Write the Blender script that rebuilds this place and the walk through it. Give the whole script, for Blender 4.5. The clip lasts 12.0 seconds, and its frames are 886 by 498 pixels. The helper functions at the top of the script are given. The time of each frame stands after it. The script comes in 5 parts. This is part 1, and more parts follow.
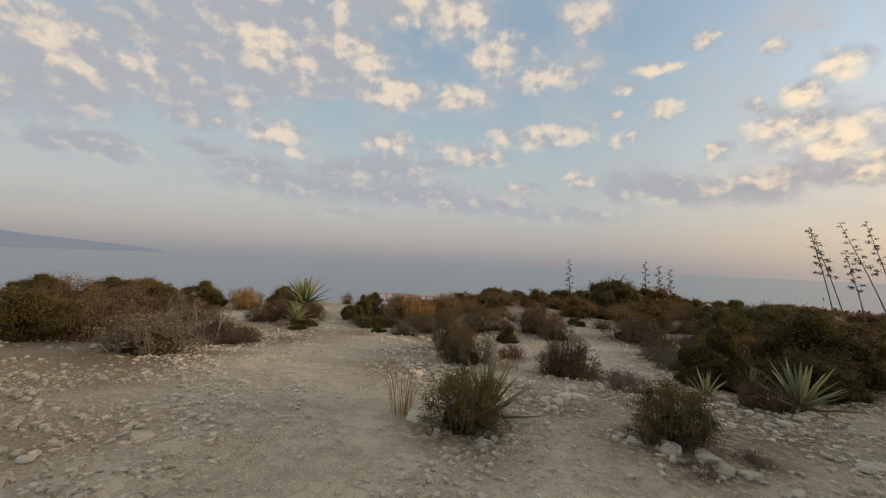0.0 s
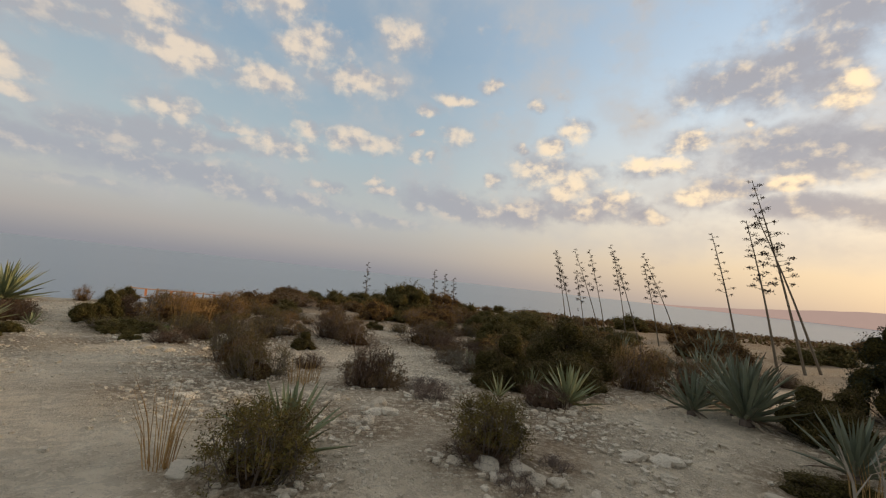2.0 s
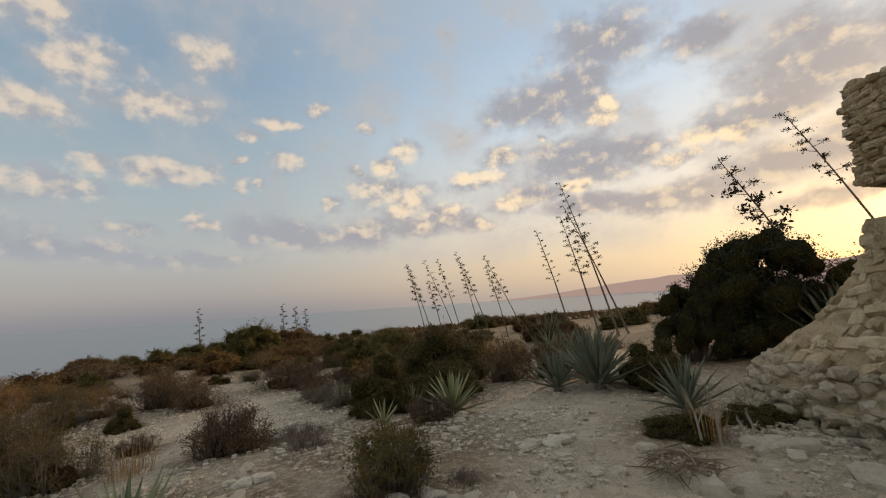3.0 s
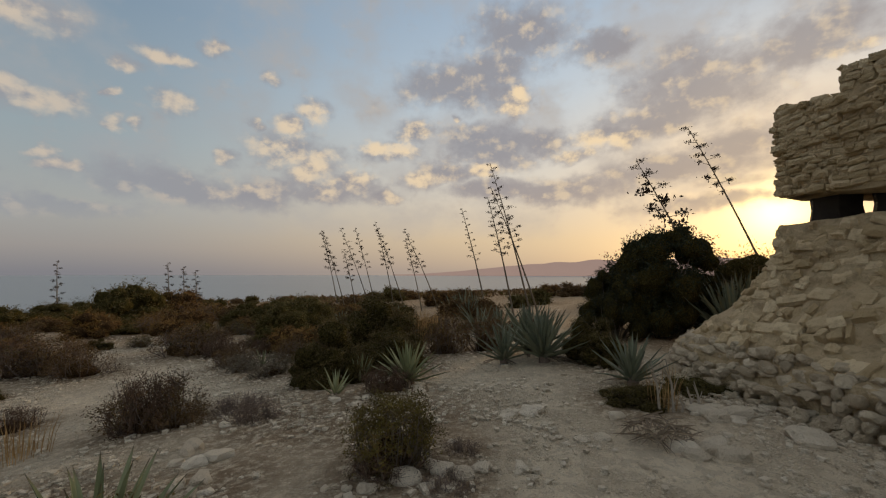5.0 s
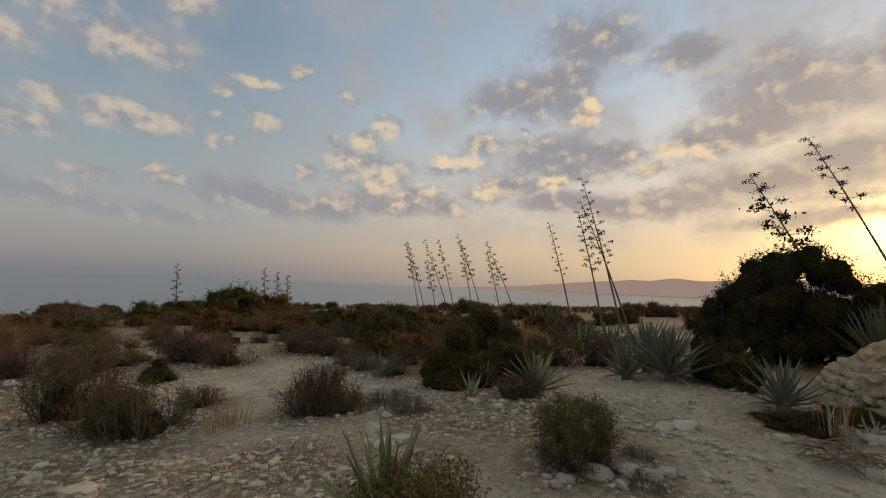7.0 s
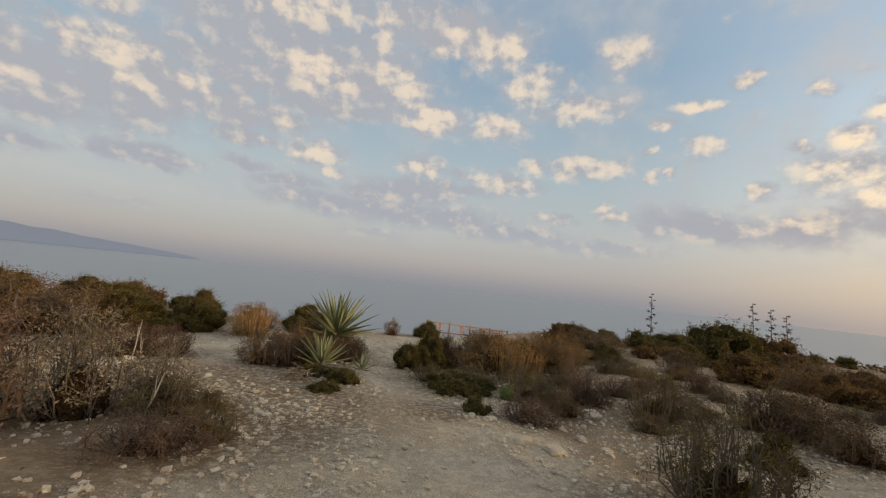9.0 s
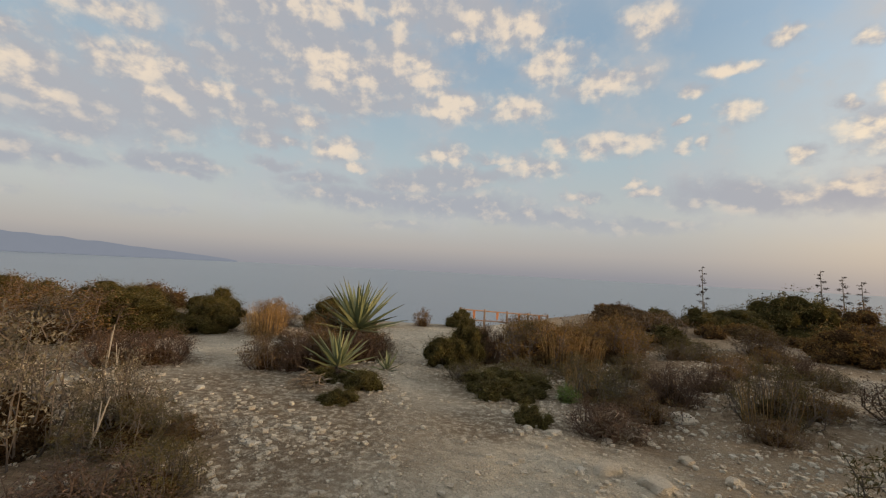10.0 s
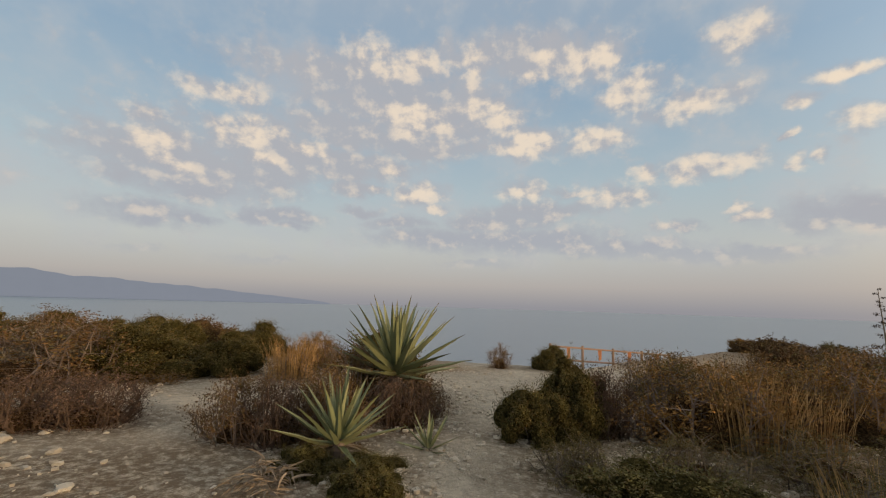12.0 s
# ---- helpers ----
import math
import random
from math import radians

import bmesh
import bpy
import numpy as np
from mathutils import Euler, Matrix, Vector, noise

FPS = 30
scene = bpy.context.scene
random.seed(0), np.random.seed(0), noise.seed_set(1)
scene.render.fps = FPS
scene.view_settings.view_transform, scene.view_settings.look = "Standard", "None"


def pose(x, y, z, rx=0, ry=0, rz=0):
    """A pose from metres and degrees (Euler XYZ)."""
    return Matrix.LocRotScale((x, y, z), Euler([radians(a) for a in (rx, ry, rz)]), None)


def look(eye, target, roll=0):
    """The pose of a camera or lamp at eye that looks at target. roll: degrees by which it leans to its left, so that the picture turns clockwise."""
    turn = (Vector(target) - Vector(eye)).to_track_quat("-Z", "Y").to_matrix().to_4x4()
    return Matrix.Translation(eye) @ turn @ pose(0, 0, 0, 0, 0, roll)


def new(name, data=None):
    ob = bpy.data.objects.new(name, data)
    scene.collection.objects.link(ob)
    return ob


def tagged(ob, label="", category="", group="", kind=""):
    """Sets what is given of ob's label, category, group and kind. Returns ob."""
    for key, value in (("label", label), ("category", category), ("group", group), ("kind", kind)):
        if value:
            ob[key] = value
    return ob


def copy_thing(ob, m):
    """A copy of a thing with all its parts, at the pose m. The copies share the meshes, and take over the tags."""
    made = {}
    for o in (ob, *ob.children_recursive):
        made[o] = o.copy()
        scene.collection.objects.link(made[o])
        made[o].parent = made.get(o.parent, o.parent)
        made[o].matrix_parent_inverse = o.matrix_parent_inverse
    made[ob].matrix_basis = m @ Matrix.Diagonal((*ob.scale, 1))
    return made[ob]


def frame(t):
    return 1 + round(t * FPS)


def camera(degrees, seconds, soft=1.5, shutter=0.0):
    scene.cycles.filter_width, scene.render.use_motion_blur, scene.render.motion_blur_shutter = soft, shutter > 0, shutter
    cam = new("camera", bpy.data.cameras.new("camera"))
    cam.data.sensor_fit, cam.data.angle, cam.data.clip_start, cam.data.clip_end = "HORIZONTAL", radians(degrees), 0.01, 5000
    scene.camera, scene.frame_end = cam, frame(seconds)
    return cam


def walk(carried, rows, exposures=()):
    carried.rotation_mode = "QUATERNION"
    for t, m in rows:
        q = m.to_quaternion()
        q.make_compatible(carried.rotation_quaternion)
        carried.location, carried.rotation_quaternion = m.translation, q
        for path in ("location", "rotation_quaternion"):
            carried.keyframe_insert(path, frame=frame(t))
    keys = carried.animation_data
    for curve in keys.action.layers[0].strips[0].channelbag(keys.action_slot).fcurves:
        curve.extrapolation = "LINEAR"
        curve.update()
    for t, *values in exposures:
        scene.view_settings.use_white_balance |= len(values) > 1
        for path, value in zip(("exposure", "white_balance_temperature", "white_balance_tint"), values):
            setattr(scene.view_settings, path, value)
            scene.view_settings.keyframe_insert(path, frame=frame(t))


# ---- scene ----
cam = camera(93.9, 12.0, soft=1.2)
PATH = [
    (0.0, look((0.101, -0.100, 1.527), (-0.336, 9.887, 1.808), 2.53)),
    (0.5, look((0.082, 0.133, 1.479), (-0.053, 10.128, 1.747), 1.18)),
    (1.0, look((0.028, 0.334, 1.476), (0.537, 10.319, 1.678), 1.89)),
    (1.5, look((0.016, 0.451, 1.516), (2.151, 10.218, 1.719), 2.97)),
    (2.0, look((-0.048, 0.583, 1.503), (4.150, 9.633, 2.189), 6.33)),
    (2.5, look((-0.015, 0.796, 1.463), (5.964, 8.681, 2.905), -1.85)),
    (3.0, look((-0.065, 0.955, 1.455), (7.054, 7.863, 2.719), -3.69)),
    (3.2, look((-0.150, 1.035, 1.400), (7.330, 7.520, 2.610), -3.40)),
    (4.8, look((-0.380, 1.696, 1.388), (8.043, 7.044, 2.071), -1.19)),
    (5.0, look((-0.456, 1.795, 1.430), (8.096, 6.946, 2.002), 0.13)),
    (5.5, look((-0.603, 1.937, 1.408), (8.264, 6.518, 2.025), 0.14)),
    (6.0, look((-0.828, 2.024, 1.436), (8.183, 6.337, 1.876), -4.18)),
    (6.5, look((-1.001, 2.166, 1.448), (7.891, 6.692, 2.120), -2.42)),
    (7.0, look((-1.311, 2.389, 1.379), (6.313, 8.805, 2.226), 2.25)),
    (7.5, look((-1.685, 2.933, 1.424), (3.151, 11.611, 2.561), -0.89)),
    (7.7, look((-1.725, 3.279, 1.383), (1.881, 12.563, 2.279), 0.59)),
    (9.3, look((-2.498, 6.550, 1.132), (-4.026, 16.404, 1.881), 7.19)),
    (9.5, look((-2.488, 6.887, 1.105), (-4.176, 16.736, 1.488), 7.19)),
    (10.0, look((-2.664, 7.527, 1.015), (-4.434, 17.356, 1.508), 3.01)),
    (10.5, look((-2.685, 8.339, 0.864), (-4.761, 18.085, 1.701), 5.74)),
    (11.0, look((-2.897, 9.149, 0.764), (-5.456, 18.762, 1.782), 1.84)),
    (11.5, look((-3.005, 9.890, 0.736), (-6.718, 19.074, 2.099), 3.02)),
    (12.0, look((-3.166, 10.753, 0.618), (-6.818, 19.966, 1.951), 1.72)),
]
EXPOSURES = [(0.0, 0.0), (1.5, 0.0), (2.5, -0.08), (3.2, -0.14), (4.8, -0.42), (6.5, -0.5), (7.2, -0.45), (7.7, -0.3), (9.3, 0.0), (12.0, 0.0)]
walk(cam, PATH, EXPOSURES)
SUN_AZ, SUN_EL = 98.0, 7.0


# ---------------------------------------------------------------- node helpers
class Nodes:
    """Short hand for building a node tree."""

    def __init__(self, tree):
        self.t = tree
        tree.nodes.clear()

    def n(self, kind, **props):
        node = self.t.nodes.new(kind)
        for k, v in props.items():
            if k == "op":
                node.operation = v
            elif k == "mode":
                node.blend_type = v
            elif k == "data":
                node.data_type = v
        return node

    def link(self, a, b):
        self.t.links.new(a, b)

    def put(self, sock, v):
        if isinstance(v, bpy.types.NodeSocket):
            self.t.links.new(v, sock)
        elif isinstance(v, (tuple, list)) and len(v) == 3 and sock.type == "RGBA":
            sock.default_value = (*v, 1.0)
        else:
            sock.default_value = v

    def math(self, op, a, b=0.0, c=0.0, clamp=False):
        m = self.n("ShaderNodeMath", op=op)
        m.use_clamp = clamp
        self.put(m.inputs[0], a)
        self.put(m.inputs[1], b)
        self.put(m.inputs[2], c)
        return m.outputs[0]

    def vec(self, op, a, b=(0, 0, 0)):
        m = self.n("ShaderNodeVectorMath", op=op)
        self.put(m.inputs[0], a)
        self.put(m.inputs[1], b)
        return m.outputs["Value"] if op in ("LENGTH", "DOT_PRODUCT", "DISTANCE") else m.outputs[0]

    def xyz(self, x, y, z=0.0):
        m = self.n("ShaderNodeCombineXYZ")
        for s, v in zip(m.inputs, (x, y, z)):
            self.put(s, v)
        return m.outputs[0]

    def remap(self, v, a, b, c=0.0, d=1.0, smooth=True):
        m = self.n("ShaderNodeMapRange")
        m.interpolation_type = "SMOOTHSTEP" if smooth else "LINEAR"
        for s, w in zip(m.inputs, (v, a, b, c, d)):
            self.put(s, w)
        return m.outputs[0]

    def noise(self, vector, scale, detail=4.0, rough=0.55, distort=0.0, color=False):
        m = self.n("ShaderNodeTexNoise")
        if vector is not None:
            self.put(m.inputs["Vector"], vector)
        m.inputs["Scale"].default_value = scale
        m.inputs["Detail"].default_value = detail
        m.inputs["Roughness"].default_value = rough
        m.inputs["Distortion"].default_value = distort
        return m.outputs["Color" if color else "Fac"]

    def mix(self, f, a, b, mode="MIX"):
        m = self.n("ShaderNodeMix", data="RGBA", mode=mode)
        self.put(m.inputs[0], f)
        self.put(m.inputs[6], a)
        self.put(m.inputs[7], b)
        return m.outputs[2]

    def ramp(self, f, stops):
        m = self.n("ShaderNodeValToRGB")
        self.put(m.inputs[0], f)
        el = m.color_ramp.elements
        while len(el) < len(stops):
            el.new(0.5)
        for e, (p, c) in zip(el, stops):
            e.position, e.color = p, (*c, 1.0)
        return m.outputs[0]


# ---------------------------------------------------------------- sky and sun
# Clouds of this sky: azimuth, elevation, half width, half height (degrees). Sunlit puffs first, then grey banks.
PUFFS_HIGH = [
    (-7.8, 30.9, 3.5, 1.5), (-1.1, 30.4, 4.8, 2.4), (3.9, 26.7, 4.3, 1.9), (10.1, 24.3, 6, 1.6), (15.8, 30.3, 3.2, 2), (-10.1, 22.2, 5.4, 2),
    (-0.6, 21.3, 3.9, 1.7), (-31, 15.5, 1.7, 0.6), (-24.8, 15.2, 3, 1.5), (-23, 13.2, 1.5, 0.6), (-10.5, 15.8, 3.9, 1.5), (-4.2, 15.6, 3.1, 0.9),
    (1.3, 14.5, 4.3, 1.5), (5.1, 16.8, 1.9, 1), (11.6, 17.1, 5.2, 1.3), (8.8, 10.5, 2.3, 0.8), (15.1, 10.9, 1.3, 0.6), (19.7, 16.3, 1, 0.8),
    (24.7, 23.9, 2.5, 0.7), (29.1, 25.6, 1.4, 0.8), (36, 23.7, 1.4, 1), (25.5, 19.1, 1.7, 1.3), (20.9, 22.1, 1.7, 0.7), (-14.9, 26.1, 2.3, 0.9),
]
PUFFS_SIDE = [
    (40.8, 20.3, 1.9, 1.4), (37.8, 18.6, 1.8, 1.2), (40.1, 13.2, 1.9, 1.6), (35.5, 16.1, 1.7, 0.7), (31.4, 13.7, 1.4, 0.8), (43.3, 11.1, 1, 0.5),
    (33.7, 17.9, 0.8, 0.5), (-48.2, 20.4, 3.1, 1.4), (-46, 17.6, 2.5, 0.9), (-28.6, 18.9, 1.9, 0.9), (68, 22.5, 1.7, 1.1), (54.6, 18.5, 2.7, 1.7),
    (50.1, 16.4, 3.3, 0.9), (55, 12.7, 1.9, 1.1), (51.2, 10, 2.4, 0.8), (45.7, 12.4, 2.4, 0.9), (60.9, 20.8, 0.8, 0.5),
]
PUFFS_SUNSET = [
    (52.3, 16.4, 4.3, 1), (37.4, 15.6, 4.1, 1.9), (42, 14.4, 3.3, 1.7), (33.6, 10, 2.6, 1), (46.9, 12.2, 2.3, 1), (55.4, 12.8, 3.1, 1.1),
    (69.6, 23.1, 1.3, 1.2), (81.3, 17, 4.8, 1.1), (76.3, 15.6, 2.9, 0.8), (93.9, 10.4, 3.2, 0.6), (104.9, 21.2, 2.3, 0.7), (64.1, 14.1, 2.7, 0.8),
    (22, 16.5, 0.9, 0.5), (13.8, 11.9, 1.1, 0.5), (16.6, 10.8, 0.9, 0.5), (19.2, 19.3, 1, 0.4),
]
PUFFS_BAY = [
    (-58.1, 17.6, 3.1, 1.6), (-48.6, 20.9, 3.9, 1.6), (-44.7, 21.3, 2.6, 1.2), (-51.8, 24.7, 4.8, 1.4), (-29.9, 31.6, 7.4, 2), (-18.3, 31.8, 2.8, 2.1),
    (-59.2, 19.8, 2.6, 1.2), (-25.7, 24.8, 6.8, 1.9), (-15.4, 25.6, 4, 1.5), (-56.1, 15.4, 2.5, 1.1), (-40.7, 19.6, 3.1, 0.9),
]
BANKS_BAY = [
    (-45.6, 10.3, 3.4, 0.9), (-42.2, 9.2, 1.9, 0.5), (-33.2, 12.5, 2.2, 0.6), (-22.7, 9.1, 7.2, 1.4), (-10.9, 8.9, 10.6, 1.7), (-0.7, 7.8, 9.3, 1.1),
    (-14.1, 11.6, 6, 1.2), (10.8, 6.6, 5.9, 0.9), (-27.6, 11.2, 3.9, 0.7), (-46.2, 4.6, 3.7, 0.4), (-46.3, 15.1, 5.8, 1.9), (-36.9, 18.3, 8.6, 2.1),
    (-35.5, 22.7, 8.9, 2), (-23.6, 24.6, 9.6, 2.5), (-9.6, 12.9, 6.9, 1.2), (25.7, 10.2, 6.7, 1.7), (34.1, 9.4, 4.1, 1.4), (-16.8, 5.6, 3.7, 0.5),
]
BANKS_SUNSET = [
    (59.1, 24.8, 5.5, 2.3), (67, 26.3, 3.6, 2.8), (67.8, 17.1, 3.5, 2.5), (69.2, 11.1, 3.7, 1.2), (59.2, 13.9, 3.3, 1.3), (61.8, 24.9, 7.2, 2.7),
    (69.7, 30.3, 5.4, 2.7), (80.1, 27.6, 3.5, 1.3), (90.9, 21.6, 7.2, 3.6), (101.2, 23.3, 4.9, 2.3), (64.9, 17.5, 4.7, 2.2), (71.5, 17.5, 3.8, 1.3),
    (88.8, 12.4, 8.3, 1.3), (75.5, 11.1, 8.7, 1.5), (64.9, 11.5, 4.7, 1.2), (94, 14.6, 4.3, 1.6), (91.6, 8, 6.2, 0.9), (85.9, 18.4, 5.7, 1.9),
    (41.8, 10.6, 7.9, 1.2), (15.7, 6.4, 5, 0.8),
]
BANKS_ISLAND = [
    (-56.2, 16, 7.9, 3.2), (-46, 18.7, 8.2, 3), (-28.4, 26.9, 13.9, 3.8), (-35.4, 29, 12.2, 2.3), (-10.6, 32.5, 9.7, 2.4), (-54.5, 13.7, 7.4, 1.9),
    (-44.6, 16.6, 5.7, 1.9), (-57.7, 9.4, 4.6, 1.1), (-53.4, 9.3, 2.4, 0.5), (-42.5, 10.5, 3.5, 0.9), (-34.5, 15.7, 3, 1), (-24.5, 21.5, 6.8, 1.5),
    (-57.9, 5, 2.3, 0.4), (-31, 18.9, 5.7, 1.4),
]


def build_world():
    world = bpy.data.worlds.new("sky")
    scene.world = world
    world.use_nodes = True
    k = Nodes(world.node_tree)
    way = k.n("ShaderNodeTexCoord").outputs["Generated"]
    sep = k.n("ShaderNodeSeparateXYZ")
    k.link(way, sep.inputs[0])
    x, y, z = sep.outputs
    el = k.math("MULTIPLY", k.math("ARCSINE", z), 57.29578)
    az = k.math("MULTIPLY", k.math("ARCTAN2", x, y), 57.29578)
    sky = k.n("ShaderNodeTexSky")
    sky.sky_type = "NISHITA"
    sky.sun_disc = False
    sky.sun_elevation = radians(SUN_EL)
    sky.sun_rotation = radians(SUN_AZ)
    sky.altitude, sky.air_density, sky.dust_density, sky.ozone_density = 100, 1.0, 2.5, 1.5
    # angle from the sun
    s = (math.sin(radians(SUN_AZ)) * math.cos(radians(SUN_EL)), math.cos(radians(SUN_AZ)) * math.cos(radians(SUN_EL)), math.sin(radians(SUN_EL)))
    near = k.vec("DOT_PRODUCT", way, s)
    glow = k.math("POWER", k.math("MAXIMUM", near, 0.0), 22.0)
    core = k.math("POWER", k.math("MAXIMUM", near, 0.0), 700.0)
    # hazy gradient above the sea
    away = k.ramp(k.remap(el, 0.0, 55.0, smooth=False), [(0.0, (0.35, 0.345, 0.375)), (0.05, (0.50, 0.46, 0.445)), (0.13, (0.575, 0.575, 0.55)), (0.27, (0.475, 0.57, 0.61)), (0.52, (0.32, 0.445, 0.57)), (0.8, (0.40, 0.47, 0.56)), (1.0, (0.62, 0.62, 0.62))])
    toward = k.ramp(k.remap(el, 0.0, 55.0, smooth=False), [(0.0, (0.70, 0.55, 0.44)), (0.08, (1.02, 0.76, 0.49)), (0.2, (1.08, 0.95, 0.78)), (0.42, (0.83, 0.95, 1.05)), (0.6, (0.62, 0.78, 0.96)), (1.0, (0.62, 0.62, 0.62))])
    side = k.remap(near, 0.1, 1.0)
    clear = k.mix(side, away, toward)
    clear = k.mix(k.math("MULTIPLY", glow, 0.65), clear, (1.2, 0.78, 0.36))
    clear = k.mix(k.math("MULTIPLY", core, 0.95, clamp=True), clear, (5.0, 3.6, 1.3))
    strength = k.vec("MULTIPLY", sky.outputs[0], (0.11, 0.11, 0.11))
    clear = k.mix(0.18, clear, strength)
    # cloud cover: sunlit puffs and grey banks with torn edges, over a thin veil
    flat = k.xyz(k.math("MULTIPLY", az, 0.0140), k.math("MULTIPLY", el, 0.0175))
    spot = k.xyz(az, el)
    big = k.vec("SUBTRACT", k.noise(flat, 11.0, 3.0, color=True), (0.5, 0.5, 0.5))
    torn = k.vec("SUBTRACT", k.noise(flat, 42.0, 4.0, 0.6, color=True), (0.5, 0.5, 0.5))
    spot = k.vec("ADD", spot, k.vec("ADD", k.vec("MULTIPLY", big, (4.6, 3.4, 0.0)), k.vec("MULTIPLY", torn, (1.5, 1.2, 0.0))))

    def gathered(rows, grow):
        total = 0.0
        for a, e, w, h in rows:
            d = k.vec("LENGTH", k.vec("MULTIPLY", k.vec("SUBTRACT", spot, (a, e, 0)), (1 / (grow * w), 1 / (grow * h), 0)))
            total = k.math("MAXIMUM", k.remap(d, 1.45, 0.1), total)
        return total

    puffs = gathered(PUFFS_HIGH + PUFFS_SIDE + PUFFS_SUNSET + PUFFS_BAY, 1.45)
    banks = gathered(BANKS_BAY + BANKS_SUNSET + BANKS_ISLAND, 1.5)
    grain = k.noise(flat, 17.0, 7.0, 0.58)
    lumps = k.noise(flat, 62.0, 4.0, 0.6)
    soft = k.noise(flat, 20.0, 4.0, 0.55)
    soft_sun = k.noise(k.vec("ADD", flat, (0.010, 0.016, 0.0)), 20.0, 4.0, 0.55)
    wide = k.noise(flat, 7.0, 4.0, 0.55)
    fade = k.remap(el, 3.0, 9.0)
    unseen = k.remap(el, 36.0, 50.0, 0.0, 0.22)
    rough = k.math("ADD", k.math("MULTIPLY", k.math("SUBTRACT", grain, 0.5), 1.5), k.math("MULTIPLY", k.math("SUBTRACT", lumps, 0.5), 0.35))
    puff_cover = k.remap(k.math("ADD", puffs, k.math("MULTIPLY", rough, 0.9)), 0.12, 1.12)
    bank_cover = k.remap(k.math("ADD", banks, k.math("MULTIPLY", rough, 0.8)), 0.02, 0.95)
    stray = k.math("ADD", k.math("ADD", rough, unseen), k.math("MULTIPLY", k.math("SUBTRACT", wide, 0.5), 1.2))
    stray = k.math("MULTIPLY", k.remap(stray, 0.0, 0.7, 0.0, 0.85), fade)
    bank_cover = k.math("MULTIPLY", bank_cover, fade)
    lit = k.math("ADD", k.math("MULTIPLY", k.math("SUBTRACT", soft, soft_sun), 1.6), k.math("MULTIPLY", rough, 0.22))
    lit = k.remap(k.math("ADD", lit, k.math("MULTIPLY", puff_cover, 0.26)), -0.03, 0.42)
    lit = k.math("MULTIPLY", lit, k.remap(el, 5.0, 15.0, 0.55, 1.0))
    shade = k.mix(side, (0.425, 0.430, 0.460), (0.385, 0.375, 0.41))
    shade = k.mix(k.remap(el, 18.0, 6.0, 0.0, 0.7), shade, k.mix(side, (0.37, 0.395, 0.45), (0.52, 0.42, 0.38)))
    bright = k.mix(side, (0.83, 0.70, 0.56), (1.25, 0.96, 0.60))
    bank = k.mix(k.remap(k.math("ADD", k.math("SUBTRACT", soft, soft_sun), k.math("MULTIPLY", rough, 0.12)), -0.02, 0.22, 0.0, 0.55), shade, bright)
    bank = k.mix(k.math("MULTIPLY", glow, 0.30), bank, (1.25, 0.85, 0.42))
    puff = k.mix(lit, shade, bright)
    puff = k.mix(k.math("MULTIPLY", glow, 0.35), puff, (1.25, 0.88, 0.46))
    haze = k.mix(side, (0.47, 0.50, 0.53), (0.60, 0.54, 0.50))
    veil = k.remap(wide, 0.40, 0.66)
    final = k.mix(k.math("MULTIPLY", k.math("MULTIPLY", veil, fade), 0.5), clear, haze)
    final = k.mix(k.math("MULTIPLY", stray, 0.65), final, k.mix(0.35, shade, bright))
    final = k.mix(k.math("MULTIPLY", bank_cover, 0.88), final, bank)
    final = k.mix(k.math("MULTIPLY", puff_cover, 0.92), final, puff)
    back = k.n("ShaderNodeBackground")
    k.put(back.inputs[0], final)
    back.inputs[1].default_value = 1.0
    out = k.n("ShaderNodeOutputWorld")
    k.link(back.outputs[0], out.inputs[0])


build_world()
sun = new("sun", bpy.data.lights.new("sun", "SUN"))
sun.data.energy, sun.data.angle, sun.data.color = 3.0, radians(12), (1.0, 0.70, 0.38)
sun.matrix_world = look((0, 0, 0), (-math.sin(radians(SUN_AZ)), -math.cos(radians(SUN_AZ)), -math.sin(radians(SUN_EL))))


# ---------------------------------------------------------------- materials
def material(name, rough=0.9, spec=0.3):
    m = bpy.data.materials.new(name)
    m.use_nodes = True
    k = Nodes(m.node_tree)
    b = k.n("ShaderNodeBsdfPrincipled")
    b.inputs["Roughness"].default_value = rough
    b.inputs["Specular IOR Level"].default_value = spec
    out = k.n("ShaderNodeOutputMaterial")
    k.link(b.outputs[0], out.inputs[0])
    return m, k, b


def relief(k, b, height, strength=0.5, distance=0.02):
    bump = k.n("ShaderNodeBump")
    bump.inputs["Strength"].default_value = strength
    bump.inputs["Distance"].default_value = distance
    k.put(bump.inputs["Height"], height)
    k.link(bump.outputs[0], b.inputs["Normal"])


